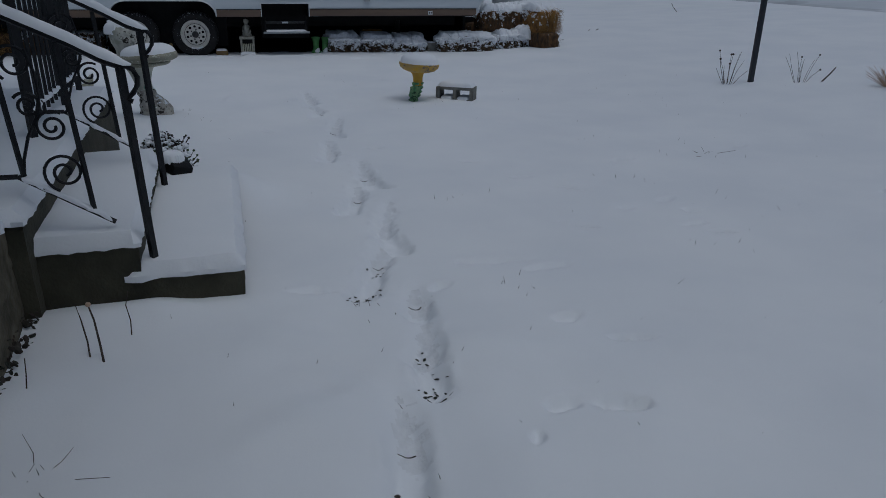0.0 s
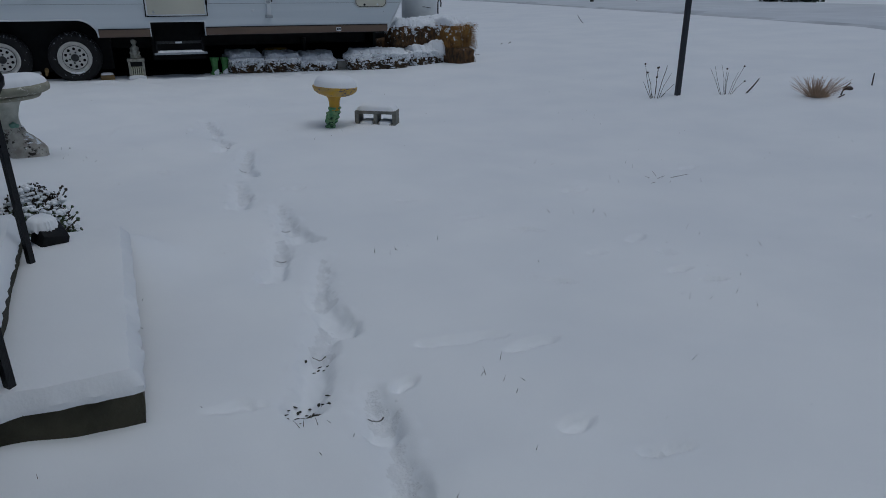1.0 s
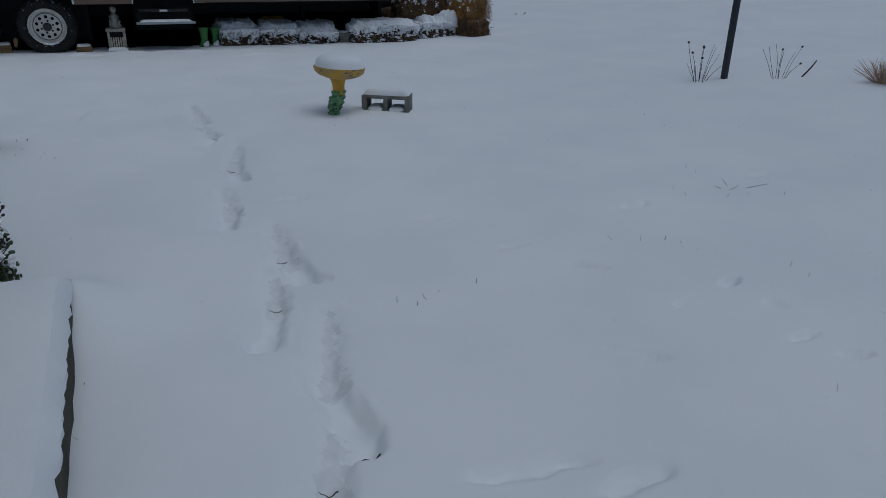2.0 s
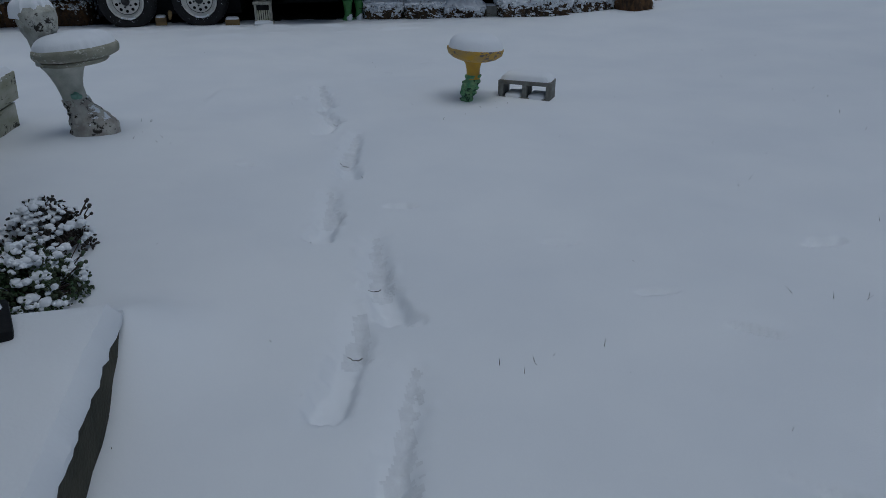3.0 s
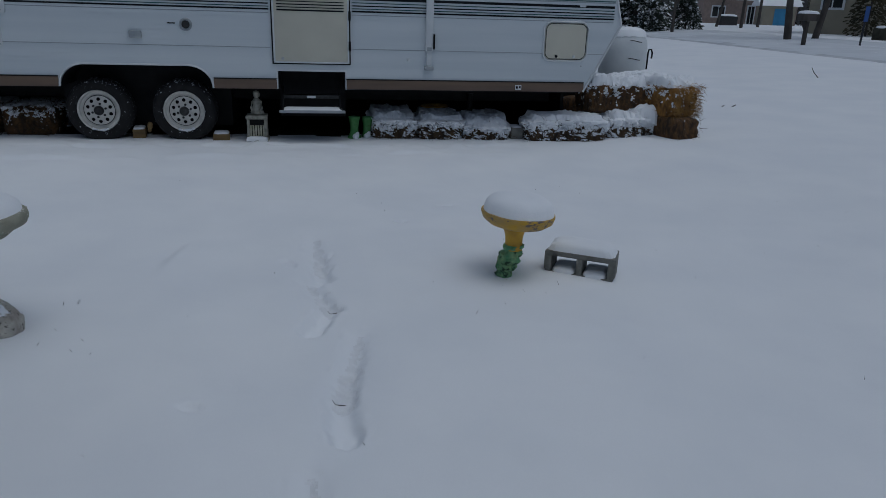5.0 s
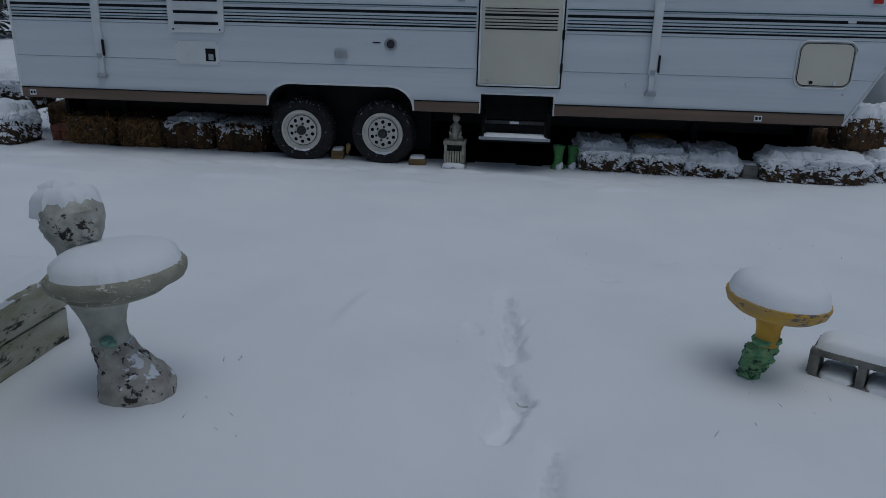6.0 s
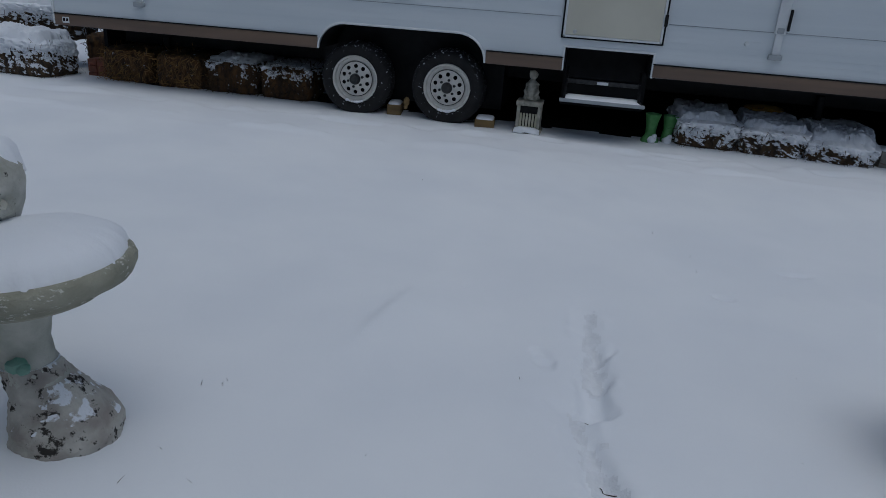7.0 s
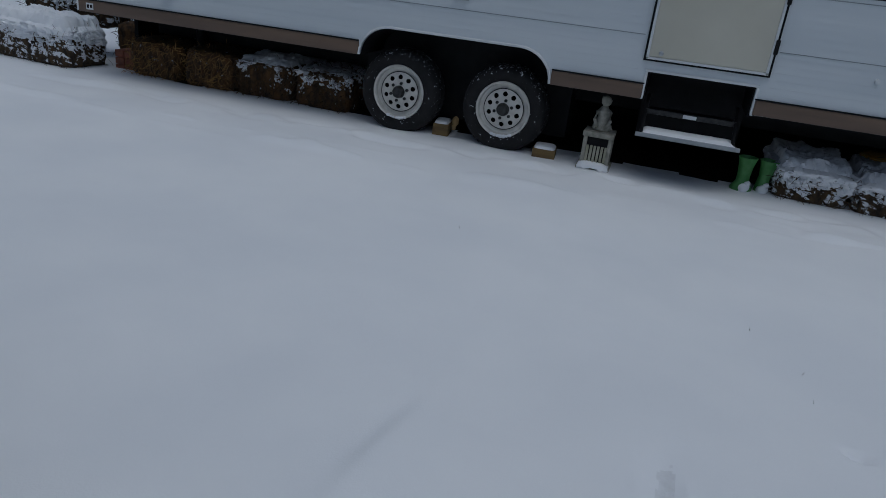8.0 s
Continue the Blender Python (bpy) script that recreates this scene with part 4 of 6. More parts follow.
part("vent_core", lathe(bmesh.new(), [(0.040, 0.012), (0.036, 0.022), (0.012, 0.024), (0.0, 0.024)], at=(-1.06, WY, 1.170), sides=24, axis_m=pose(0, 0, 0, 90)), HUB, rv)
part("vent_plate", cube(-1.235, -1.160, WY - 0.004, WY, 1.175, 1.186), DARKV, trailer)
for z, h in ((1.72, 0.05), (1.675, 0.02), (1.63, 0.02), (1.58, 0.028)):
    part("control_plate", cube(-0.425, -0.365, WY - 0.010, WY, z - h / 2, z + h / 2, 0.003), GREYP, trailer)
# baggage door
bag = part("baggage_door", rounded_plate(bmesh.new(), 2.655, 3.125, 0.905, 1.288, WY - 0.014, WY, 0.075), CREAM, trailer, "cream rounded baggage hatch")
part("hatch_rim", rounded_ring(2.642, 3.140, 0.892, 1.301, WY - 0.008, 0.085, 0.009), PLAST, bag)
part("hatch_seal", rounded_ring(2.662, 3.120, 0.912, 1.281, WY - 0.013, 0.070, 0.0045), DARKV, bag)
for x in (2.79, 2.99):
    part("latch", lathe(bmesh.new(), [(0.016, 0), (0.014, 0.012), (0.0, 0.014)], at=(x, WY - 0.014, 0.94), sides=14, axis_m=pose(0, 0, 0, 90)), BLACK if x < 2.9 else PLAST, bag)
part("clearance_lamp", cube(3.195, 3.275, WY - 0.022, WY, 1.622, 1.662, 0.006), RED, trailer, "red clearance lamp")
part("fuel_tag", cube(3.02, 3.09, WY - 0.005, WY, 1.455, 1.475, 0.001), PLAST, trailer)
part("drain_knob", lathe(bmesh.new(), [(0.017, 0), (0.015, 0.02), (0.0, 0.022)], at=(1.17, WY, 0.872), sides=14, axis_m=pose(0, 0, 0, 90)), PLAST, trailer)
part("screw_cap", lathe(bmesh.new(), [(0.008, 0), (0.006, 0.006), (0.0, 0.007)], at=(3.09, WY, 0.84), sides=10, axis_m=pose(0, 0, 0, 90)), GREYP, trailer)
for x in (2.385, -4.765):
    tag = part("trim_label", cube(x - 0.035, x + 0.035, WY - 0.0165, WY - 0.011, 0.575, 0.628, 0.001), PLAST, trailer, "small white label with dark bars")
    part("label_bar", cube(x - 0.026, x - 0.004, WY - 0.0185, WY - 0.016, 0.588, 0.616), DARKV, tag)
    part("label_bar", cube(x + 0.006, x + 0.027, WY - 0.0185, WY - 0.016, 0.592, 0.616), DARKV, tag)
# window with blinds
win = part("window_frame", rounded_ring(1.445, 2.315, 1.735, 2.40, WY - 0.012, 0.07, 0.022), PLAST, trailer, "white-framed window with lowered blinds")
part("backing", rounded_plate(bmesh.new(), 1.455, 2.305, 1.745, 2.39, WY - 0.004, WY, 0.06), DARKV, win)
part("divider", cube(1.855, 1.885, WY - 0.03, WY - 0.003, 1.74, 2.395, 0.003), PLAST, win)
part("sill", cube(1.47, 2.29, WY - 0.026, WY - 0.004, 1.742, 1.775, 0.006), PLAST, win)
for k in range(22):
    for x0, x1, mt in ((1.48, 1.855, GREYV), (1.887, 2.285, BLIND)):
        bm = bmesh.new()
        box(bm, x0, x1, -0.012, 0.012, -0.0008, 0.0008, m=pose(0, WY - 0.011, 1.79 + 0.026 * k, 55, 0, 0))
        part("blind_slat", bm, mt, win)
for x0, x1 in ((1.475, 1.857), (1.883, 2.29)):
    g = part("pane", cube(x0, x1, WY - 0.026, WY - 0.023, 1.775, 2.375), GLASS, win)
    g.visible_shadow = False
part("snow_layer", snow_sheet(1.48, 1.84, WY - 0.034, WY - 0.004, 1.774, 0.022, 35, m=None, step=0.015, over=0.0), SNOWCAP, win)


# wheels
def wheel(x):
    cz, cy, R = 0.297, WY + 0.145, 0.322
    turn = pose(x, cy, cz, 90, 0, 0)
    prof = [(0.205, 0.00), (0.235, -0.012), (0.275, -0.018), (0.298, -0.008), (0.314, 0.018), (R, 0.045), (R, 0.16), (0.314, 0.19), (0.28, 0.21), (0.205, 0.20)]
    bm = bmesh.new()
    m = pose(0, 0, 0, -90, 0, 0)
    lathe(bm, prof, at=(x, cy, cz), sides=64, axis_m=m, caps=False)
    tyre = part("wheel", bm, RUBBER, trailer, "black tyre on a white spoke-hole steel rim")
    for k in range(46):
        a = 2 * math.pi * k / 46
        bm = bmesh.new()
        box(bm, -0.014, 0.014, 0.045, 0.16, R - 0.004, R + 0.006, m=Matrix.Translation((x, cy, cz)) @ pose(0, 0, 0, 0, math.degrees(a), 0))
        part("tread_block", bm, RUBBER, tyre)
    bm = bmesh.new()
    lathe(bm, [(0.208, -0.010), (0.203, -0.016), (0.192, -0.008), (0.186, 0.030), (0.160, 0.036), (0.150, 0.022)], at=(x, cy, cz), sides=56, axis_m=m, caps=False)
    part("rim", bm, RIM, tyre)
    # the disc with ten holes: ring, spokes and centre
    bm = bmesh.new()
    seg = 240

    def dep(r):
        return 0.000 + 0.026 * ((r - 0.05) / 0.11)

    rings = [0.045, 0.066, 0.086] + [0.094 + 0.0025 * k for k in range(17)] + [0.144, 0.156]
    pts = [[bm.verts.new((x + r * math.cos(2 * math.pi * i / seg), cy + dep(r), cz + r * math.sin(2 * math.pi * i / seg))) for i in range(seg)] for r in rings]
    for j in range(len(rings) - 1):
        rm = (rings[j] + rings[j + 1]) / 2
        for i in range(seg):
            off = ((i + 0.5) % 24 - 12) / seg * 2 * math.pi * rm
            if math.hypot(off, rm - 0.114) < 0.0175:
                continue
            bm.faces.new((pts[j][i], pts[j + 1][i], pts[j + 1][(i + 1) % seg], pts[j][(i + 1) % seg]))
    part("disc", bm, RIM, tyre)
    bm = bmesh.new()
    lathe(bm, [(0.149, 0.0205), (0.151, 0.019), (0.155, 0.0205), (0.156, 0.023)], at=(x, cy, cz), sides=72, axis_m=m, caps=False)
    part("groove", bm, HUB, tyre)
    bm = bmesh.new()
    lathe(bm, [(0.16, 0.05), (0.0, 0.05)], at=(x, cy, cz), sides=24, axis_m=m)
    part("brake_drum", bm, BLACK, tyre)
    bm = bmesh.new()
    lathe(bm, [(0.050, 0.010), (0.048, -0.012), (0.040, -0.040), (0.034, -0.046), (0.0, -0.046)], at=(x, cy, cz), sides=28, axis_m=m)
    part("hub_cap", bm, HUB, tyre)
    for k in range(6):
        a = 2 * math.pi * (k + 0.3) / 6
        bm = bmesh.new()
        lathe(bm, [(0.013, 0.012), (0.012, -0.008), (0.0, -0.010)], at=(x + 0.068 * math.cos(a), cy, cz + 0.068 * math.sin(a)), sides=6, axis_m=m)
        part("lug_nut", bm, HUB, tyre)
    bm = bmesh.new()
    for k in range(7):
        a = -math.pi / 2 + 0.12 * (k - 3) + 0.05 * (x > -1.5)
        clump(bm, (x + 0.200 * math.cos(a), cy - 0.008, cz + 0.200 * math.sin(a)), rng.uniform(0.010, 0.022), k + x, 0.8)
    part("caught_snow", bm, SNOWCAP, tyre)


wheel(-2.008)
wheel(-1.170)
# propane cover and tongue jack
tank = part("propane_cover", lathe(bmesh.new(), [(0.22, 0.30), (0.305, 0.32), (0.305, 0.95), (0.292, 1.06), (0.26, 1.14), (0.20, 1.19), (0.0, 1.21)], at=(4.185, 12.45, 0), sides=44), PLAST, trailer, "white propane tank cover under snow")
for z in (0.86, 1.08):
    bm = bmesh.new()
    tube(bm, [(4.185 + 0.307 * math.cos(a), 12.45 + 0.307 * math.sin(a), z - 0.01 * math.cos((a + 1.2) * 6)) for a in [-1.75 + 0.09 * k for k in range(7)]], 0.005, 5)
    part("hand_grip", bm, BLACK, tank)
part("snow_layer", drift(bmesh.new(), 4.185, 12.45, 1.15, 0.27, 0.27, 0.10, seed=4.0), SNOWCAP, tank)
bm = bmesh.new()
tube(bm, [(4.52, 12.42, 0.45), (4.52, 12.42, 0.93), (4.53, 12.42, 0.97), (4.56, 12.41, 0.975), (4.575, 12.41, 0.93), (4.57, 12.41, 0.86)], 0.012, 6)
part("tongue_jack", bm, BLACK, trailer)
part("tongue", cube(3.0, 4.8, 12.38, 12.50, 0.36, 0.46, 0.008), BLACK, trailer)
trailer.matrix_basis = Matrix.Translation((0.2, WY, 0)) @ pose(0, 0, 0, 0, -0.26, 0)


# ---------------- straw bales ----------------
def bale(x, y, z, w, d, h, turn, seed, material=STRAW, strands=130, strand_mat=STRANDD, snow=0.0, label="snow-dusted straw bale beside the trailer", front_snow=True, tip=0.0):
    """w by d by h, its lower front middle at (x, y, z); turned by degrees."""
    r = random.Random(seed)
    b = empty_thing("straw_bale", (x, y, z), label, "straw bale", "straw bales round the trailer")
    m = pose(x, y, z, 0, tip, turn)
    bm = cube(-w / 2, w / 2, 0, d, 0, h)
    bmesh.ops.subdivide_edges(bm, edges=bm.edges[:], cuts=15, use_grid_fill=True)
    for v in bm.verts:
        c = Vector((0, d / 2, h / 2))
        q = v.co - c
        k = Vector((q.x / (w / 2), q.y / (d / 2), q.z / (h / 2)))
        big = (abs(k.x) ** 7 + abs(k.y) ** 7 + abs(k.z) ** 7) ** (1 / 7)
        v.co = c + q / max(big, 1e-3) * max(abs(k.x), abs(k.y), abs(k.z))
        s = v.co * 9 + Vector((seed * 3.1, 0, 0))
        v.co += q.normalized() * (0.022 * noise.noise(s * 0.8) + 0.020 * noise.noise(s * 2.6) + 0.012 * noise.noise(s * 6))
    bmesh.ops.transform(bm, matrix=m, verts=bm.verts)
    part("bale_body", bm, material, b)
    co, fs = [], []
    for k in range(strands):
        face = r.random()
        if face < 0.62:
            p, out = Vector((r.uniform(-w / 2, w / 2), 0.0, r.uniform(0.02, h))), Vector((0, -1, 0))
        elif face < 0.8:
            p, out = Vector((r.uniform(-w / 2, w / 2), r.uniform(0, d), h)), Vector((0, -0.3, 1))
        else:
            sx = r.choice((-1, 1))
            p, out = Vector((sx * w / 2, r.uniform(0, d), r.uniform(0.02, h))), Vector((sx, 0, 0))
        way = (Vector((r.uniform(-1, 1), r.uniform(-1, 1), r.uniform(-1.2, 0.5))) + out * r.uniform(0.0, 0.9)).normalized()
        side = way.cross(out + Vector((0.01, 0.02, 0.03))).normalized() * r.uniform(0.0014, 0.0030)
        ln = r.uniform(0.035, 0.11)
        p = p + out * 0.006
        a, c2, e = p, p + way * ln * 0.55 + out * 0.008, p + way * ln + Vector((0, 0, -0.015))
        i = len(co)
        co += [m @ (a - side), m @ (a + side), m @ (c2 + side), m @ (c2 - side), m @ e]
        fs += [(i, i + 1, i + 2, i + 3), (i + 3, i + 2, i + 4)]
    me = bpy.data.meshes.new("loose_straw")
    me.from_pydata(co, [], fs)
    me.materials.append(strand_mat)
    ob = new("loose_straw", me)
    ob.parent, ob.matrix_parent_inverse = b, b.matrix_basis.inverted()
    tagged(ob, kind="stuff")
    if snow or front_snow:
        # snow drapes over the top and hangs down the front in tongues, with straw showing through
        bm = cube(-w / 2, w / 2, 0, d, 0, h)
        bmesh.ops.subdivide_edges(bm, edges=bm.edges[:], cuts=int(30 + 22 * w), use_grid_fill=True)
        bare = set()
        for v in bm.verts:
            c = Vector((0, d / 2, h / 2))
            q = v.co - c
            k = Vector((q.x / (w / 2), q.y / (d / 2), q.z / (h / 2)))
            top, kx = k.z > 0.999, abs(k.x)
            big = (abs(k.x) ** 7 + abs(k.y) ** 7 + abs(k.z) ** 7) ** (1 / 7)
            v.co = c + q / max(big, 1e-3) * max(abs(k.x), abs(k.y), abs(k.z))
            s = v.co * 9 + Vector((seed * 3.1, 0, 0))
            fine = noise.noise(v.co * 34 + Vector((0, seed, 0))) + 0.7 * noise.noise(v.co * 75 + Vector((seed, 0, 0)))
            broad = noise.noise(v.co * 10 + Vector((0, 0, seed)))
            cover = (k.z * 0.5 + 0.5) * (1.75 if front_snow else 0.55) - (1.02 if front_snow else 0.52) + 0.55 * broad + 0.42 * fine
            if top:
                cover = (1.0 if snow else 0.1) + 0.3 * broad + 0.3 * fine * (kx > 0.8 or k.y < -0.8)
            if k.y > 0.999 or k.z < -0.999:
                cover = -1
            if cover <= 0:
                bare.add(v)
            t = min(1.0, max(0.0, cover * 2.2))
            thick = snow * (1 + 0.35 * noise.noise(v.co * 7 + Vector((seed, 2, 0))) + 0.15 * fine) * min(1.0, (1.02 - kx) * 6 + 0.25) * min(1.0, (k.y + 1.0) * 3 + 0.35) if top else 0.024 * (1 + 0.9 * k.z) + 0.007 * fine
            body = 0.022 * noise.noise(s * 0.8) + 0.020 * noise.noise(s * 2.6) + 0.012 * noise.noise(s * 6)
            out = Vector((0, 0, 1)) if top else q.normalized() + Vector((0, -0.5, 0))
            v.co += q.normalized() * body + out * (t * thick - 0.005)
        bmesh.ops.delete(bm, geom=[f for f in bm.faces if all(v in bare for v in f.verts)], context="FACES")
        bmesh.ops.transform(bm, matrix=m, verts=bm.verts)
        part("snow_cap", bm, SNOWCAP, b, "ragged drape of fresh snow")
    return b


G0 = -0.03
bale(1.055, 11.25, G0, 0.50, 0.8, 0.25, 1, 1, snow=0.075, label="low straw bale capped with snow, beside the green planters")
bale(1.575, 11.21, G0, 0.52, 0.8, 0.24, -2, 2, snow=0.07, label="low sagging straw bale under uneven snow")
bale(2.10, 11.19, G0 - 0.02, 0.54, 0.8, 0.21, -3, 3, snow=0.10, label="straw bale slumped under a rounded drift of snow")
bale(3.03, 11.10, G0, 0.96, 0.46, 0.27, -2, 4, snow=0.065, strands=220, label="long straw bale lying along the trailer, snow on top")
corner = bale(3.93, 11.24, G0, 0.74, 0.46, 0.28, 9, 5, snow=0.085, label="straw bale with a snow drift, bottom of the corner stack")
bale(4.43, 10.93, G0, 0.36, 1.0, 0.335, 14, 6, material=STRAWD, front_snow=False, label="dark damp straw bale at the bottom of the corner stack")
bale(3.74, 11.38, 0.285, 0.80, 0.46, 0.345, 4, 7, snow=0.10, material=STRAWD, strands=380, front_snow=False, label="upper straw bale with a smooth snow cap, against the trailer's nose")
bale(4.45, 11.12, 0.275, 0.46, 0.95, 0.38, 22, 8, material=STRAWG, strands=1500, strand_mat=STRAND, snow=0.10, front_snow=False, label="golden shaggy straw bale on top of the corner stack")
part("snow_drift", drift(bmesh.new(), 4.10, 11.40, 0.25, 0.20, 0.17, 0.13, 8, seed=4.4, ragged=0.3, lump=0.5, drip=0.05), SNOWCAP, corner)
for k, (x, sn) in enumerate(((-4.46, 0), (-3.90, 0), (-3.345, 0.045), (-2.785, 0.012))):
    bale(x, 11.40, G0, 0.53, 0.8, 0.35 if k < 2 else 0.33, (2, -3, 1, -2)[k], 20 + k, material=STRAWD, strands=420, strand_mat=STRAND if k < 2 else STRANDD, snow=sn, front_snow=False, label=("rust-brown straw bale sheltered under the trailer", "rust-brown straw bale sheltered under the trailer", "dark straw bale with a patch of snow on top", "dark straw bale with snow flecks, beside the wheel")[k])
bale(-5.62, 11.18, G0, 0.98, 0.46, 0.36, -6, 31, snow=0.10, strands=220, label="straw bale with thick snow, behind the trailer's rear corner")
bale(-5.75, 11.75, 0.28, 0.95, 0.46, 0.34, 5, 32, snow=0.09, material=STRAW, label="upper straw bale half buried in snow behind the trailer")

# added filler bale that darkens the see-through gap under the tongue
bale(4.05, 12.15, G0, 1.5, 0.5, 0.42, 0, 41, material=STRAWD, front_snow=False, label="unseen dark straw bale added behind the corner stack to block the bright gap")
bale(-5.02, 11.85, G0, 0.42, 0.6, 0.40, 8, 42, material=STRAWD, front_snow=False, label="dark straw bale tucked in behind the trailer's rear corner")

# ---------------- small things under the trailer ----------------
def boot_planter(x, y, tall, flare, lean, label):
    p = empty_thing("planter", (x, y, 0), label, "planter", "green planters")
    bm = lathe(bmesh.new(), [(0.056 * flare, -0.05), (0.056 * flare, 0.01), (0.046, 0.06), (0.042, 0.11), (0.052, 0.17), (0.064, tall - 0.01), (0.067, tall), (0.058, tall), (0.052, tall - 0.02), (0.0, tall - 0.03)], at=(x, y, 0), sides=28, rough=0.007, seed=x, freq=20, lean=lean)
    part("body", bm, GREENP, p)
    bm = bmesh.new()
    clump(bm, (x + 0.01, y - 0.05, 0.02), 0.04, x, 0.9)
    clump(bm, (x + 0.03, y - 0.045, 0.055), 0.022, x + 2, 0.9)
    part("caught_snow", bm, SNOWCAP, p)


boot_planter(0.605, 11.32, 0.235, 1.35, (0.0, 0), "faded green plastic planter with a flared foot in snow")
boot_planter(0.735, 11.36, 0.228, 0.85, (0.02, 0), "faded green plastic planter, narrow-footed, beside a bale")

ped = empty_thing("pedestal", (-0.435, 11.2, 0), "weathered white wooden pedestal with a slatted front panel", "pedestal")
part("base_board", cube(-0.555, -0.315, 11.08, 11.32, -0.03, 0.022, 0.006), GREYST, ped)
part("top_board", cube(-0.545, -0.325, 11.09, 11.31, 0.225, 0.262, 0.005), GREYST, ped)
for x in (-0.535, -0.358):
    for y in (11.095, 11.275):
        part("post", cube(x, x + 0.028, y, y + 0.028, 0.02, 0.228, 0.004), GREYST, ped)
part("back_panel", cube(-0.51, -0.355, 11.125, 11.29, 0.02, 0.228), BLACK, ped)
for k in range(6):
    part("slat", cube(-0.505 + 0.026 * k, -0.488 + 0.026 * k, 11.108, 11.124, 0.03, 0.16), WOODB, ped)
part("snow_layer", drift(bmesh.new(), -0.435, 11.10, 0.02, 0.115, 0.05, 0.025, power=4, seed=2.0), SNOWCAP, ped)

bm = bmesh.new()
lathe(bm, [(0.055, 0.262), (0.070, 0.275), (0.066, 0.30), (0.050, 0.33), (0.040, 0.37), (0.047, 0.405), (0.030, 0.43), (0.020, 0.44), (0.030, 0.455), (0.036, 0.48), (0.028, 0.505), (0.0, 0.515)], at=(-0.432, 11.20, 0), sides=24, rough=0.010, seed=3, freq=22)
for sx in (-1, 1):
    tube(bm, [(-0.432 + sx * 0.046, 11.19, 0.40), (-0.432 + sx * 0.056, 11.165, 0.34), (-0.432 + sx * 0.03, 11.135, 0.29)], 0.014, 8, 0.012)
whole("garden_statue", bm, GREYST, "small weathered white stone garden statue on a pedestal", "statue")


def chock(x0, x1, y0, y1, h, turn, seed, label):
    c = empty_thing("wheel_chock", ((x0 + x1) / 2, y0, 0), label, "wheel chock", "wooden wheel chocks")
    m = Matrix.Translation(((x0 + x1) / 2, (y0 + y1) / 2, 0)) @ pose(0, 0, 0, 0, 0, turn) @ Matrix.Translation((-(x0 + x1) / 2, -(y0 + y1) / 2, 0))
    part("block", cube(x0, x1, y0, y1, -0.05, h, 0.005, m=m), WOODY, c)
    part("snow_layer", drift(bmesh.new(), (x0 + x1) / 2, (y0 + y1) / 2, h, (x1 - x0) * 0.47, (y1 - y0) * 0.47, 0.022, turn, 6.0, seed, drip=0.004), SNOWCAP, c)


chock(-1.735, -1.610, 11.25, 11.46, 0.085, 8, 1.0, "yellowed lumber wheel chock between the tyres, snow on top")
chock(-0.905, -0.735, 11.16, 11.36, 0.055, 5, 2.0, "low lumber wheel chock in front of the tyre, snow on top")
bm = bmesh.new()
clump(bm, (-1.535, 11.23, 0.13), 0.026, 5.0, 1.5)
clump(bm, (-1.542, 11.23, 0.085), 0.020, 6.0, 1.3)
whole("rag", bm, WOODY, "crumpled yellow rag hanging beside the tyre", "rag")

blk = empty_thing("concrete_block", (2.465, 11.3, 0), "small grey concrete block between two straw bales", "concrete block")
part("block", cube(2.395, 2.535, 11.24, 11.5, -0.05, 0.135, 0.006), BLOCKC, blk)
part("snow_layer", drift(bmesh.new(), 2.465, 11.37, 0.134, 0.065, 0.12, 0.018, power=5.0, seed=9.0, drip=0.004), SNOWCAP, blk)
tub = lathe(bmesh.new(), [(0.10, 0.0), (0.16, 0.02), (0.17, 0.045), (0.15, 0.06), (0.0, 0.07)], at=(1.60, 11.95, 0.24), sides=32, rough=0.01, seed=4)
whole("yellow_tub", tub, YELLOW, "upturned dull yellow plastic tub on a bale under the trailer", "tub")
stack = empty_thing("brick_stack", (-4.87, 11.6, 0), "small stack of old red bricks by the trailer's rear corner", "bricks")
for k in range(6):
    r, c = divmod(k, 2)
    part("brick", cube(-4.97 + 0.105 * c, -4.875 + 0.105 * c, 11.52, 11.72, -0.03 + 0.067 * r, 0.032 + 0.067 * r, 0.004), BRICK, stack)

# ---------------- the white bird bath ----------------
wb = empty_thing("bird_bath", (-1.27, 6.56, -0.05), "weathered white cast-stone bird bath with a carved head and heaped snow", "bird bath", "bird baths")
WB = Vector((-1.238, 6.475, 0.010))
def loft(rings, at, sides=96, rough=0.0, seed=0.0, freq=20.0, ledge=0.0):
    """A leaning, swelling column: rings of (height, offset across, offset along, half-width)."""
    bm = bmesh.new()
    rows = []
    for z, cx, cy, r in rings:
        row = []
        for i in range(sides):
            a = 2 * math.pi * i / sides
            p = Vector((cx + r * math.cos(a), cy + r * math.sin(a), z))
            f = noise.noise(p * freq + Vector((seed, 0, 0))) + 0.6 * noise.noise(p * freq * 2.4 + Vector((0, seed, 0))) + 0.35 * noise.noise(p * freq * 5 + Vector((0, 0, seed)))
            p += Vector((math.cos(a), math.sin(a), 0.25)) * (rough * f + ledge * abs(noise.noise(Vector((a * 1.3, z * 34, seed)))))
            row.append(bm.verts.new(Vector(at) + p))
        rows.append(row)
    for a, b in zip(rows, rows[1:]):
        for i in range(sides):
            bm.faces.new((a[i], a[(i + 1) % sides], b[(i + 1) % sides], b[i]))
    bm.faces.new(rows[0][::-1]), bm.faces.new(rows[-1])
    return bm


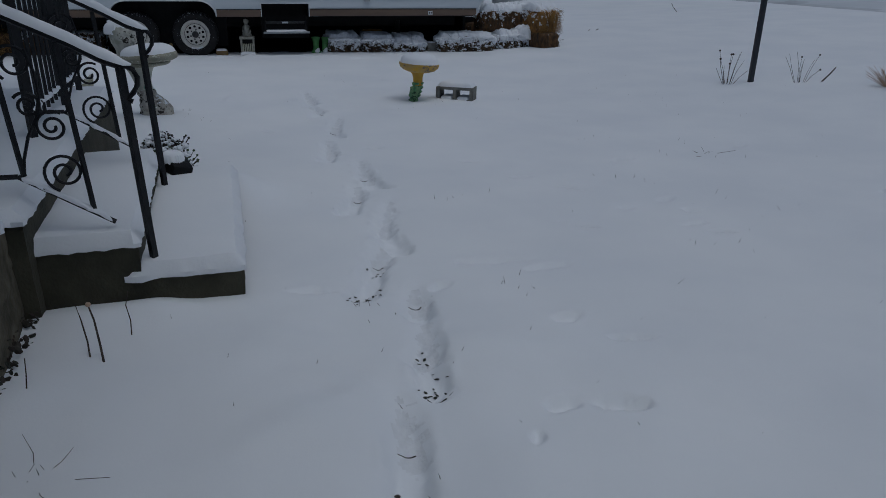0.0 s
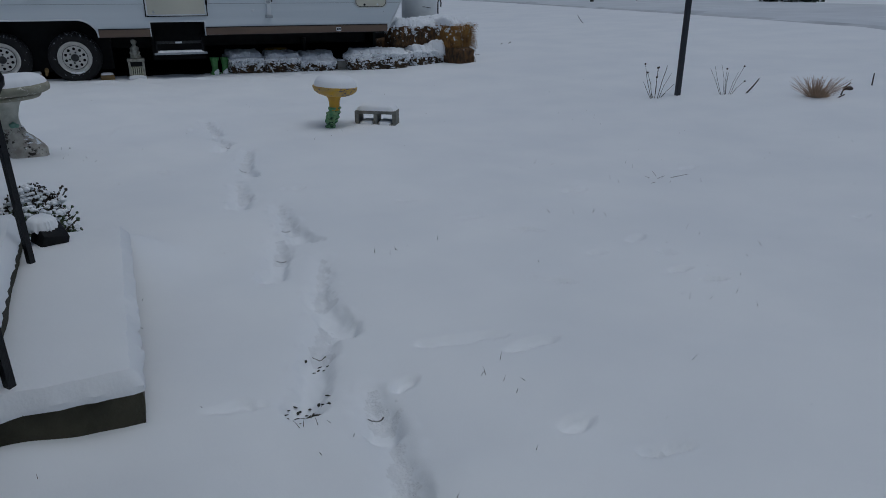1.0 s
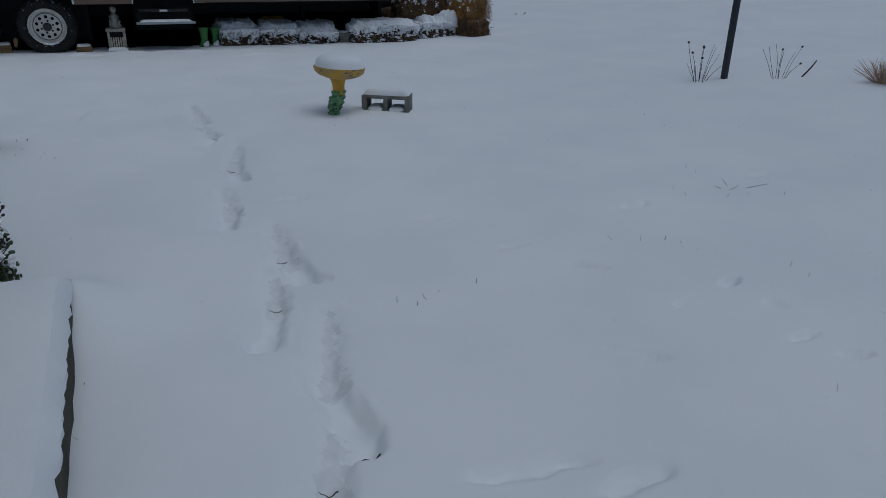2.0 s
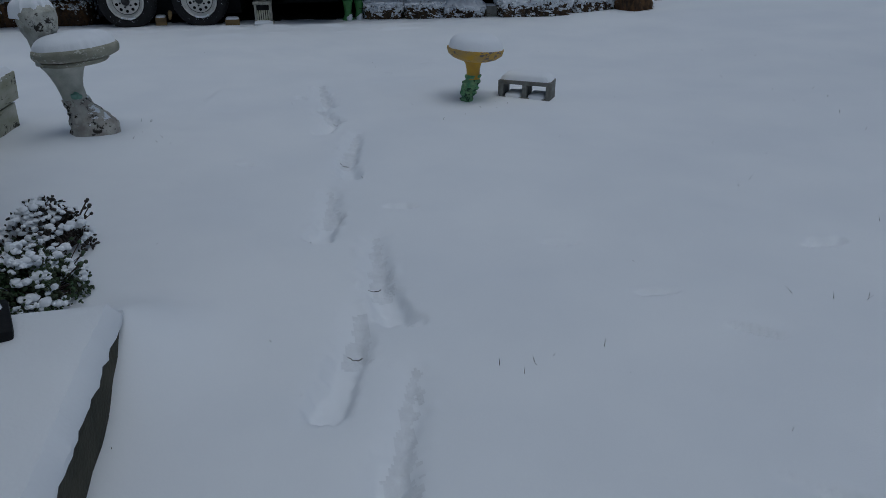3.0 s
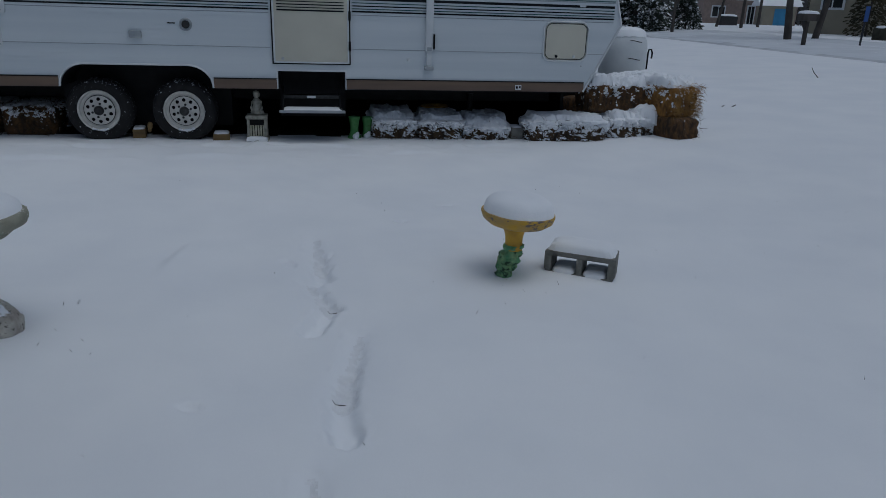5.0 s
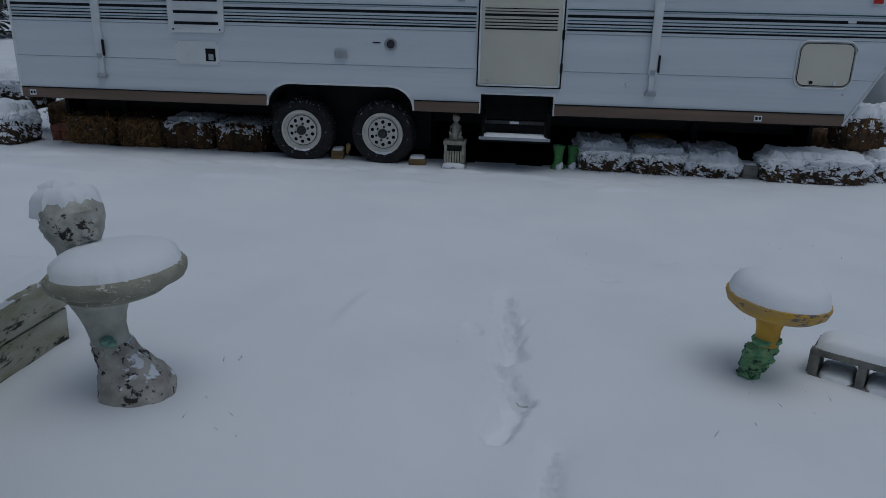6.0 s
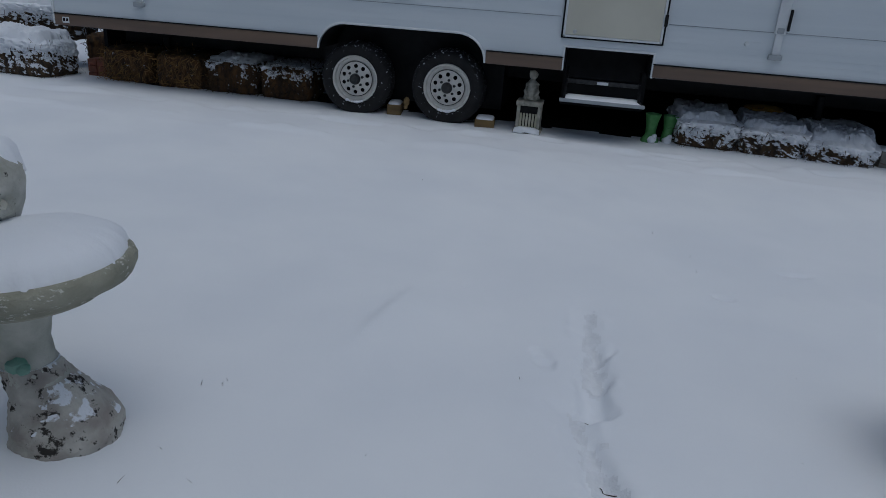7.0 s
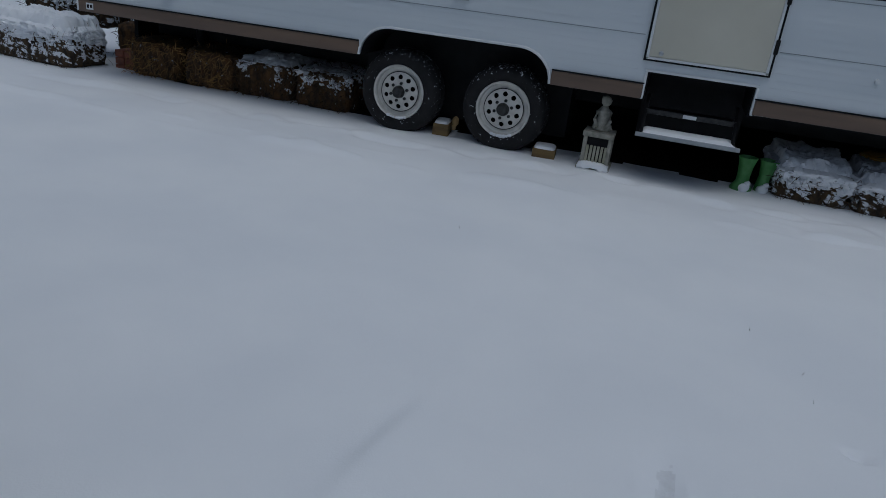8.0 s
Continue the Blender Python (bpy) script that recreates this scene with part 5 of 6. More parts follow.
def between(keys, z):
    """A ring of the bird bath's foot and neck at that height."""
    zs = [k[0] for k in keys]
    cx, r = (float(np.interp(z, zs, [k[j] for k in keys])) for j in (1, 2))
    low = max(0.0, (0.47 - z) / 0.47)
    return (z, cx - 0.165 * (0.47 - z), 0.028 * low**2, r)


SHAPE = [(-0.16, 0.050, 0.140), (-0.03, 0.050, 0.143), (0.0, 0.050, 0.140), (0.02, 0.047, 0.136), (0.047, 0.037, 0.124), (0.09, 0.016, 0.101), (0.13, -0.007, 0.083),
         (0.17, -0.029, 0.072), (0.215, -0.046, 0.066), (0.26, -0.056, 0.070), (0.30, -0.063, 0.079), (0.35, -0.070, 0.096), (0.38, -0.073, 0.112), (0.405, -0.075, 0.130)]
part("pedestal", loft([between(SHAPE, 0.15 + 0.0064 * k) for k in range(41)], WB, rough=0.003, seed=2, freq=12), STONE, wb)
part("rockwork", loft([between(SHAPE, -0.15 + 0.0085 * k) for k in range(42)], WB, sides=130, rough=0.0075, seed=5, freq=24, ledge=0.010), ROCKY, wb, "flaked carved rockwork foot with snow on its slope")
part("collar", lathe(bmesh.new(), [(0.10, 0.392), (0.168, 0.402), (0.186, 0.414), (0.188, 0.428), (0.10, 0.432)], at=WB + Vector((-0.014, 0, 0)), sides=64, rough=0.006, seed=4), STONED, wb)
rim = [(0.12, 0.428), (0.205, 0.436), (0.232, 0.448), (0.240, 0.462), (0.241, 0.478), (0.238, 0.492), (0.226, 0.504), (0.213, 0.496), (0.14, 0.475), (0.0, 0.465)]
part("bowl", lathe(bmesh.new(), rim, at=WB, sides=120, rough=0.005, seed=8, freq=26), STONED, wb)
part("snow_heap", drift(bmesh.new(), WB.x, WB.y, WB.z + 0.486, 0.230, 0.230, 0.092, seed=6.0, ragged=0.05, lump=0.05, sides=120, rings=18, drip=0.008), SNOWCAP, wb, "heaped smooth snow")
for dx, dy, dz, r in ((-0.058, -0.058, 0.222, 0.026), (-0.036, -0.062, 0.216, 0.018), (-0.085, -0.050, 0.075, 0.026), (-0.082, -0.042, 0.050, 0.022)):
    bm = bmesh.new()
    clump(bm, WB + Vector((dx, dy, dz)), r, dx * 50, 0.85)
    part("paint_patch", bm, MINT, wb, "patch of mint green paint")
hd = (-1.435, 6.565, 0.648)
bm = bmesh.new()
lathe(bm, [(0.074, -0.24), (0.068, -0.14), (0.076, -0.085), (0.100, -0.035), (0.114, 0.02), (0.110, 0.06), (0.080, 0.10), (0.0, 0.115)], at=hd, sides=64, rough=0.009, seed=3, freq=14, lean=(0.014, -0.02))
for k, (dx, dy, dz, r) in enumerate(((0.092, -0.030, 0.022, 0.036), (0.080, -0.066, -0.002, 0.038), (0.048, -0.088, -0.014, 0.034), (0.100, -0.050, -0.028, 0.026), (0.010, -0.096, 0.004, 0.034), (-0.034, -0.092, 0.010, 0.030), (0.060, -0.080, -0.045, 0.024), (0.066, -0.070, 0.040, 0.024))):
    clump(bm, (hd[0] + dx, hd[1] + dy, hd[2] + dz), r, k * 1.7, 1.0)
part("carved_head", bm, HEADST, wb, "pitted carved stone ornament")
bm = drift(bmesh.new(), hd[0] - 0.01, hd[1] - 0.005, hd[2] + 0.052, 0.122, 0.112, 0.090, 20, seed=5.0, ragged=0.14, lump=0.20, drip=0.010)
clump(bm, (hd[0] - 0.030, hd[1], hd[2] + 0.122), 0.062, 3.0, 0.75)
clump(bm, (hd[0] + 0.030, hd[1] - 0.03, hd[2] + 0.098), 0.062, 5.0, 0.6)
part("snow_heap", bm, SNOWCAP, wb)
lift = WB + Vector((0, 0, 0.47))
wb.matrix_basis = Matrix.Translation(lift) @ pose(0, 0, 0, 0, -4.0, 0) @ Matrix.Translation(-lift) @ Matrix.Translation((-1.27, 6.56, -0.05))

# ---------------- the yellow bird bath ----------------
yb = empty_thing("bird_bath", (1.31, 7.15, -0.09), "chipped yellow bird bath on a green rockwork foot, heaped with snow", "bird bath", "bird baths")
tilt = pose(1.315, 7.15, 0.0, 0, 4.0, 0)
part("bowl", lathe(bmesh.new(), [(0.050, 0.212), (0.110, 0.222), (0.165, 0.241), (0.200, 0.268), (0.212, 0.302), (0.210, 0.312), (0.200, 0.314), (0.188, 0.296), (0.12, 0.262), (0.0, 0.255)], at=(1.305, 7.14, 0), sides=80, rough=0.003, seed=6, freq=14, axis_m=pose(0, 0, 0, 0, 3.5, 0)), YELLOW, yb)
bm = drift(bmesh.new(), 0, 0, 0.304, 0.206, 0.206, 0.108, seed=8.0, ragged=0.03, lump=0.05, sides=90, rings=16, drip=0.004)
bmesh.ops.transform(bm, matrix=Matrix.Translation((1.305, 7.14, 0)) @ pose(0, 0, 0, 0, 3.5, 0), verts=bm.verts)
part("snow_heap", bm, SNOWCAP, yb, "domed smooth snow")
part("stem", lathe(bmesh.new(), [(0.052, 0.085), (0.050, 0.11), (0.052, 0.160), (0.062, 0.200), (0.085, 0.232), (0.0, 0.234)], at=(1.310, 7.142, 0), sides=36, rough=0.004, seed=2), YSTEM, yb, "bright yellow neck")
part("rockwork", lathe(bmesh.new(), [(float(np.interp(-0.16 + 0.011 * k, (-0.16, -0.07, -0.01, 0.04, 0.085, 0.12), (0.034, 0.045, 0.056, 0.060, 0.055, 0.050))) + (0.007, 0.0, -0.006, 0.003)[k % 4], -0.16 + 0.011 * k) for k in range(26)], at=(1.252, 7.175, 0), sides=90, rough=0.020, seed=9, freq=22, lean=(0.060, -0.032)), GREENR, yb, "green painted rockwork foot")

# ---------------- the hollow block ----------------
cb = empty_thing("cinder_block", (1.70, 7.1, -0.1), "grey two-core cinder block lying on its side under snow", "cinder block")
CBM = pose(1.522, 7.178, 0.006, 0, 0, -31.0)
for z0, z1 in ((0.026, 0.056), (-0.092, -0.070)):
    part("face_shell", cube(0.0, 0.40, 0.0, 0.19, z0, z1, 0.004, m=CBM), BLOCKC, cb)
for x0, x1 in ((0.0, 0.034), (0.182, 0.218), (0.366, 0.40)):
    part("web", cube(x0, x1, 0.002, 0.188, -0.085, 0.028, 0.004, m=CBM), BLOCKC, cb)
for sx in (-0.008, 0.398):
    part("end_rib", cube(sx, sx + 0.012, 0.004, 0.05, -0.062, 0.050, 0.003, m=CBM), BLOCKC, cb)
for x0, x1 in ((0.034, 0.182), (0.218, 0.366)):
    bm = drift(bmesh.new(), (x0 + x1) / 2, 0.095, -0.072, (x1 - x0) / 2 - 0.002, 0.10, 0.034, power=6.0, seed=x0, ragged=0.0, lump=0.2)
    bmesh.ops.transform(bm, matrix=CBM, verts=bm.verts)
    part("snow_drift", bm, SNOWCAP, cb)
bm = drift(bmesh.new(), 0.20, 0.098, 0.054, 0.198, 0.095, 0.060, 0, 7.0, 3.0, ragged=0.03, lump=0.12, sides=90, drip=0.006)
bmesh.ops.transform(bm, matrix=CBM, verts=bm.verts)
part("snow_heap", bm, SNOWCAP, cb, "loaf of smooth snow")

# ---------------- raised bed of old boards ----------------
bed = empty_thing("raised_bed", (-1.9, 6.2, -0.05), "raised garden bed edged with mossy peeling boards under snow", "raised bed")
for z0, z1, out, y1, tiltb in ((-0.12, 0.075, 0.0, 7.02, 2.0), (0.092, 0.275, 0.022, 7.06, 5.0)):
    bm = bmesh.new()
    box(bm, -0.020, 0.020, 4.95, y1, 0.0, z1 - z0, 0.005, m=pose(-1.88 + out, 0, z0, 0, tiltb, 0))
    part("board", bm, WOODB, bed)
part("end_board", cube(-3.2, -1.90, 7.00, 7.035, -0.12, 0.25, 0.004), WOODB, bed)
part("snow_layer", snow_sheet(-3.3, -1.835, 4.9, 7.06, 0.262, 0.050, 41, m=None, step=0.03, over=0.02, hang=0.010), SNOWCAP, bed)
part("soil", cube(-3.2, -1.90, 4.95, 7.0, -0.15, 0.245), SOIL, bed)


# ---------------- shrubs and stems ----------------
def shrub(x, y, z, r, h, seed, label, leaf=LEAFD):
    s = random.Random(seed)
    b = empty_thing("shrub", (x, y, z), label, "shrub", "shrubs by the steps")
    stems, leaves, snow = bmesh.new(), bmesh.new(), bmesh.new()
    for k in range(210):
        a, q = s.uniform(0, 6.283), math.sqrt(s.random())
        ex, ey = x + r * q * math.cos(a), y + r * q * math.sin(a)
        ez = z + h * (1 - 0.75 * q**2.5) * s.uniform(0.72, 1.08)
        mx, my = x + 0.5 * (ex - x), y + 0.5 * (ey - y)
        tube(stems, [(x + 0.2 * (ex - x), y + 0.2 * (ey - y), z - 0.02), (mx + s.uniform(-0.02, 0.02), my, z + 0.5 * (ez - z)), (ex, ey, ez)], 0.0042, 4, 0.002)
        for n in range(9):
            p = Vector((ex, ey, ez)) + Vector((s.uniform(-1, 1), s.uniform(-1, 1), s.uniform(-2.6, 0.3))) * 0.024
            pebble(leaves, Matrix.Translation(p) @ pose(0, 0, 0, s.uniform(0, 180), s.uniform(0, 180), 0) @ Matrix.Diagonal((1, 0.7, 0.45, 1)), s.uniform(0.006, 0.012))
        if s.random() < 0.62:
            way = Vector((s.uniform(-1, 1), s.uniform(-1, 1), s.uniform(-0.3, 0.3))).normalized()
            size = s.choice((0.007, 0.009, 0.011, 0.014, 0.018))
            for n in range(s.randint(2, 6)):
                at = Vector((ex, ey, ez + 0.004)) + way * size * 0.9 * n + Vector((s.gauss(0, 0.4), s.gauss(0, 0.4), s.gauss(0, 0.25))) * size
                clump(snow, at, size * s.uniform(0.7, 1.25), seed + k * 1.3 + n * 2.1, s.uniform(0.55, 0.85))
    for k in range(8):
        a = s.uniform(-1.3, 0.9)
        p0 = Vector((x + 0.7 * r * math.cos(a), y + 0.7 * r * math.sin(a), z + h * 0.4))
        p1 = p0 + Vector((math.cos(a) * 0.07, math.sin(a) * 0.07, s.uniform(0.03, 0.11)))
        tube(stems, [p0, p1], 0.0022, 4)
        clump(leaves, p1, 0.008, k, 0.9)
    part("stems", stems, TWIG, b, kind="stuff")
    part("leaves", leaves, leaf, b, kind="stuff")
    part("caught_snow", snow, SNOWCAP, b, kind="stuff")


shrub(-1.02, 4.86, -0.09, 0.165, 0.225, 3, "small dark shrub with seed heads, thick with snow clumps")
shrub(-0.95, 4.42, -0.09, 0.185, 0.215, 4, "small leafy shrub thick with snow clumps at the slab's end", LEAFG)

pl = empty_thing("planter_box", (-0.80, 3.83, 0.1), "black plastic planter lying at the foot of the railing", "planter")
part("tub", cube(-0.87, -0.76, 3.72, 3.86, 0.08, 0.215, 0.012, m=Matrix.Translation((-0.81, 3.8, 0.15)) @ pose(0, 0, 0, 18, 12, 25) @ Matrix.Translation((0.81, -3.8, -0.15))), BLACK, pl)
part("snow_heap", drift(bmesh.new(), -0.83, 3.80, 0.222, 0.06, 0.065, 0.035, seed=2.0, ragged=0.15, lump=0.3), SNOWCAP, pl)


def stem(name, base, pts, r, label, material=TWIG, heads=()):
    b = empty_thing(name, base, label, "plant stem", "bare stems in the snow")
    bm = bmesh.new()
    tube(bm, [Vector(base) + Vector(p) for p in pts], r, 5, r * 0.6)
    part("stalk", bm, material, b)
    for n, p in enumerate(heads):
        bm = bmesh.new()
        clump(bm, Vector(base) + Vector(p), 0.009, n + base[0] * 9, 0.9)
        part("seed_head", bm, DRY if n == 0 else SNOWCAP, b)


stem("dead_plant", (-0.96, 2.03, gz(-0.96, 2.03) - 0.02), [(0, 0, 0), (-0.012, 0.05, 0.06), (-0.03, 0.09, 0.12), (-0.045, 0.11, 0.175)], 0.0034, "thin dark dead stem standing in the snow by the steps")
stem("dead_plant", (-0.91, 1.99, gz(-0.91, 1.99) - 0.02), [(0, 0, 0), (-0.015, 0.05, 0.07), (-0.03, 0.09, 0.14), (-0.045, 0.11, 0.185)], 0.0045, "dark dead stem with a pale curled seed head", heads=((-0.045, 0.11, 0.19),))
stem("dead_plant", (-0.85, 2.16, gz(-0.85, 2.16) - 0.02), [(0, 0, 0), (0.0, 0.03, 0.07), (-0.012, 0.05, 0.12), (0.0, 0.06, 0.17)], 0.0024, "thin forked twig standing in the snow by the steps")
stem("dead_plant", (-1.10, 1.83, gz(-1.10, 1.83) - 0.02), [(0, 0, 0), (0.004, 0.02, 0.06), (0.006, 0.03, 0.11)], 0.0024, "short dark twig poking through the snow")


def tuft(name, x, y, n, spread, tall, r, material, label, seed, heads=0, lean=0.5, cat="dead plant"):
    s = random.Random(seed)
    z = gz(x, y) - 0.02
    b = empty_thing(name, (x, y, z), label, cat)
    bm, hb = bmesh.new(), bmesh.new()
    for k in range(n):
        a, q = s.uniform(0, 6.283), s.random()
        bx_, by_ = x + 0.3 * spread * q * math.cos(a), y + 0.3 * spread * q * math.sin(a)
        t = tall * s.uniform(0.35, 1.0)
        tip = (bx_ + spread * lean * math.cos(a) * q, by_ + spread * lean * math.sin(a) * q, z + t)
        tube(bm, [(bx_, by_, z), ((bx_ + tip[0]) / 2 + s.uniform(-0.02, 0.02), (by_ + tip[1]) / 2, z + t * 0.55), tip], r, 4, r * 0.5)
        if k < heads:
            clump(hb, tip, r * 3.4, k, 1.0)
    part("foliage", bm, material, b, kind="stuff")
    if heads:
        part("seed_heads", hb, material, b, kind="stuff")
    else:
        hb.free()


tuft("dead_perennial", 4.97, 6.98, 12, 0.24, 0.40, 0.0036, TWIG, "clump of dead dark perennial stalks with seed heads in the snow", 1, heads=5, lean=0.9)
tuft("dead_perennial", 5.75, 6.72, 9, 0.20, 0.44, 0.0032, TWIG, "clump of thin dead stalks standing in the snow", 2, heads=3, lean=0.8)
tuft("grass_clump", 6.36, 6.03, 240, 0.20, 0.24, 0.0026, DRY, "pinkish dry ornamental grass clump bent in the snow", 3, lean=1.3)
tuft("weed_tuft", -0.98, 1.42, 9, 0.10, 0.06, 0.0013, TWIG, "sparse reddish weed tuft flattened in the snow", 4, lean=2.2)
tuft("weed_tuft", 2.95, 4.38, 8, 0.2, 0.05, 0.002, TWIG, "sparse weed tips poking through the snow", 5, lean=1.5)
for x, y, dx, dy, dz in ((5.98, 6.66, 0.16, -0.02, 0.16), (6.62, 5.95, 0.20, 0.06, 0.12), (6.45, 5.86, 0.12, 0.0, 0.03), (7.42, 6.20, 0.0, 0.0, 0.14), (10.0, 16.2, -0.14, 0.08, 0.19), (6.1, 13.1, 0.06, 0.02, 0.02), (6.24, 13.08, 0.08, 0.0, 0.03)):
    z = gz(x, y)
    bm = bmesh.new()
    tube(bm, [(x, y, z - 0.02), (x + dx * 0.6, y + dy, z + dz * 0.55), (x + dx, y + dy, z + dz)], 0.009, 5, 0.006)
    whole("stick", bm, TWIG, "dark fallen stick poking out of the snow", "stick", "sticks in the snow")
bm = bmesh.new()
clump(bm, (6.98, 6.15, gz(6.98, 6.15) + 0.01), 0.055, 3.0, 0.5)
whole("clod", bm, TWIG, "dark clod of leaves showing through the snow", "leaf clod")

post = empty_thing("signpost", (5.28, 6.97, gz(5.28, 6.97)), "dark square steel post standing in the snowy lawn", "post")
part("shaft", cube(5.255, 5.307, 6.945, 6.997, gz(5.28, 6.97) - 0.1, 2.5, 0.006), POLE, post)
part("cap", cube(5.247, 5.315, 6.937, 7.005, 2.5, 2.53, 0.008), POLE, post)

# grass tips and debris through the snow
co, fs = [], []
gr = random.Random(11)


def blade(x, y, tall, lx, ly, w=0.0018):
    z = gz(x, y) - 0.006
    i = len(co)
    co.extend([(x - w, y, z), (x + w, y, z), (x + lx * 0.5 + w * 0.7, y + ly * 0.5, z + tall * 0.6), (x + lx * 0.5 - w * 0.7, y + ly * 0.5, z + tall * 0.6), (x + lx, y + ly, z + tall)])
    fs.extend([(i, i + 1, i + 2, i + 3), (i + 3, i + 2, i + 4)])


for cx, cy, n, sp in ((0.75, 3.66, 6, 0.09), (0.74, 2.20, 4, 0.06), (0.60, 2.33, 2, 0.02), (2.30, 5.08, 5, 0.10), (2.05, 3.75, 6, 0.15), (2.2, 3.2, 9, 0.25), (1.85, 2.62, 5, 0.1), (-0.99, 6.95, 4, 0.03), (-0.95, 6.45, 7, 0.14), (1.2, 6.85, 7, 0.22), (2.9, 4.4, 7, 0.2), (0.18, 1.72, 6, 0.08), (0.03, 2.30, 6, 0.05), (0.02, 1.14, 4, 0.05), (3.9, 6.4, 5, 0.25), (-0.2, 1.9, 4, 0.4), (1.1, 1.4, 6, 0.4)):
    for k in range(n):
        blade(cx + gr.gauss(0, sp), cy + gr.gauss(0, sp), gr.uniform(0.010, 0.036), gr.uniform(-0.025, 0.025), gr.uniform(-0.02, 0.03), 0.0013)
for k in range(80):
    blade(gr.uniform(-1.0, 5.5), gr.uniform(0.9, 9.5), gr.uniform(0.008, 0.024), gr.uniform(-0.02, 0.02), gr.uniform(-0.02, 0.02), 0.0011)
me = bpy.data.meshes.new("grass_tips")
me.from_pydata(co, [], fs)
me.materials.append(TWIG)
tagged(new("grass_tips", me), "sparse dark grass tips and weed stalks poking through the snow", "grass", kind="stuff")
# broken crust and leaf litter in the two deepest footprints
bm = bmesh.new()
for x, y, n, sp in ((0.012, 2.43, 26, 0.042), (-0.05, 1.12, 14, 0.035), (0.13, 1.66, 12, 0.04), (0.145, 1.83, 7, 0.03), (0.13, 2.70, 6, 0.03)):
    for k in range(n):
        px, py = x + gr.gauss(0, sp), y + gr.gauss(0, sp)
        pebble(bm, Matrix.Translation((px, py, gz(px, py) + 0.002)) @ pose(0, 0, 0, gr.uniform(0, 40), gr.uniform(0, 40), gr.uniform(0, 180)) @ Matrix.Diagonal((1.6, 0.7, 0.3, 1)), gr.uniform(0.004, 0.011))
whole("leaf_litter", bm, LEAFD, "dark leaf litter showing in the deepest footprints", "leaves", kind="stuff")
# crust broken at the heel and ball of each print: its shadow drawn as thin dark slits
bm = bmesh.new()
for n, (heel, ball, toe) in enumerate(TRAIL):
    way = (Vector(ball) - Vector(heel)).normalized()
    for at, half, r in ((Vector(heel) - way * 0.050, 0.032, 0.0050), (Vector(ball) + way * 0.040, 0.026, 0.0024)):
        if (n + (half < 0.03)) % 3 == 2:
            continue
        arc = []
        for k in range(9):
            u = -half + 2 * half * k / 8
            v = -0.006 * (1 - (u / half) ** 2) + gr.uniform(-0.003, 0.003)
            px, py = at.x + u * way.y + v * way.x, at.y - u * way.x + v * way.y
            arc.append((px, py, gz(px, py) + 0.0008))
        tube(bm, arc, r * 0.5, 5, r)
whole("crust_shadow_slits", bm, LEAFD, "dark arcs drawn as the crust's shadow at the broken heels of the footprints", "soil", kind="stuff")
# weeds along the foot of the porch wall
bm = bmesh.new()
for k in range(260):
    v = gr.uniform(-1.6, -0.05)
    p = st(0.765 + gr.uniform(-0.035, 0.02), v, gr.uniform(-0.03, 0.05) - 0.04 * (v < -1))
    pebble(bm, Matrix.Translation(p) @ pose(0, 0, 0, gr.uniform(0, 180), gr.uniform(0, 180), 0) @ Matrix.Diagonal((1.3, 0.8, 0.3, 1)), gr.uniform(0.005, 0.014))
whole("wall_weeds", bm, LEAFD, "dark withered weeds along the foot of the porch wall", "weeds", kind="stuff")

# ---------------- across the street ----------------
CAMX, CAMY = 0.25, 3.72


def far(az, dist):
    return CAMX + dist * math.sin(radians(az)), CAMY + dist * math.cos(radians(az))


def bare_tree(az, dist, trunk, tall, seed, label, lean=0.0):
    s = random.Random(seed)
    x, y = far(az, dist)
    z = gz(x, y) - 0.1
    b = empty_thing("tree", (x, y, z), label, "tree", "bare trees across the street")
    bm, tw = bmesh.new(), bmesh.new()
    tube(bm, [(x, y, z), (x + lean * 0.3, y, z + tall * 0.25), (x + lean, y, z + tall * 0.6), (x + lean * 1.2, y, z + tall)], trunk, 10, trunk * 0.3)
    for k in range(16):
        h = tall * s.uniform(0.18, 0.95)
        a = s.uniform(0, 6.283)
        ln = tall * s.uniform(0.25, 0.5) * (1.1 - h / tall * 0.6)
        p0 = Vector((x + lean * h / tall, y, z + h))
        p1 = p0 + Vector((math.cos(a), math.sin(a), s.uniform(0.5, 1.1))) * ln * 0.5
        p2 = p1 + Vector((math.cos(a + s.uniform(-0.5, 0.5)), math.sin(a), s.uniform(0.3, 0.9))) * ln * 0.5
        tube(bm, [p0, p1, p2], trunk * 0.35, 6, trunk * 0.08)
        for n in range(20):
            q0 = p1.lerp(p2, s.random())
            q1 = q0 + Vector((s.uniform(-1, 1), s.uniform(-1, 1), s.uniform(-0.2, 1))) * ln * 0.35
            tube(tw, [q0, q1], trunk * 0.09, 4, trunk * 0.03)
    part("trunk", bm, BARK, b)
    part("twigs", tw, BARK, b, kind="stuff")


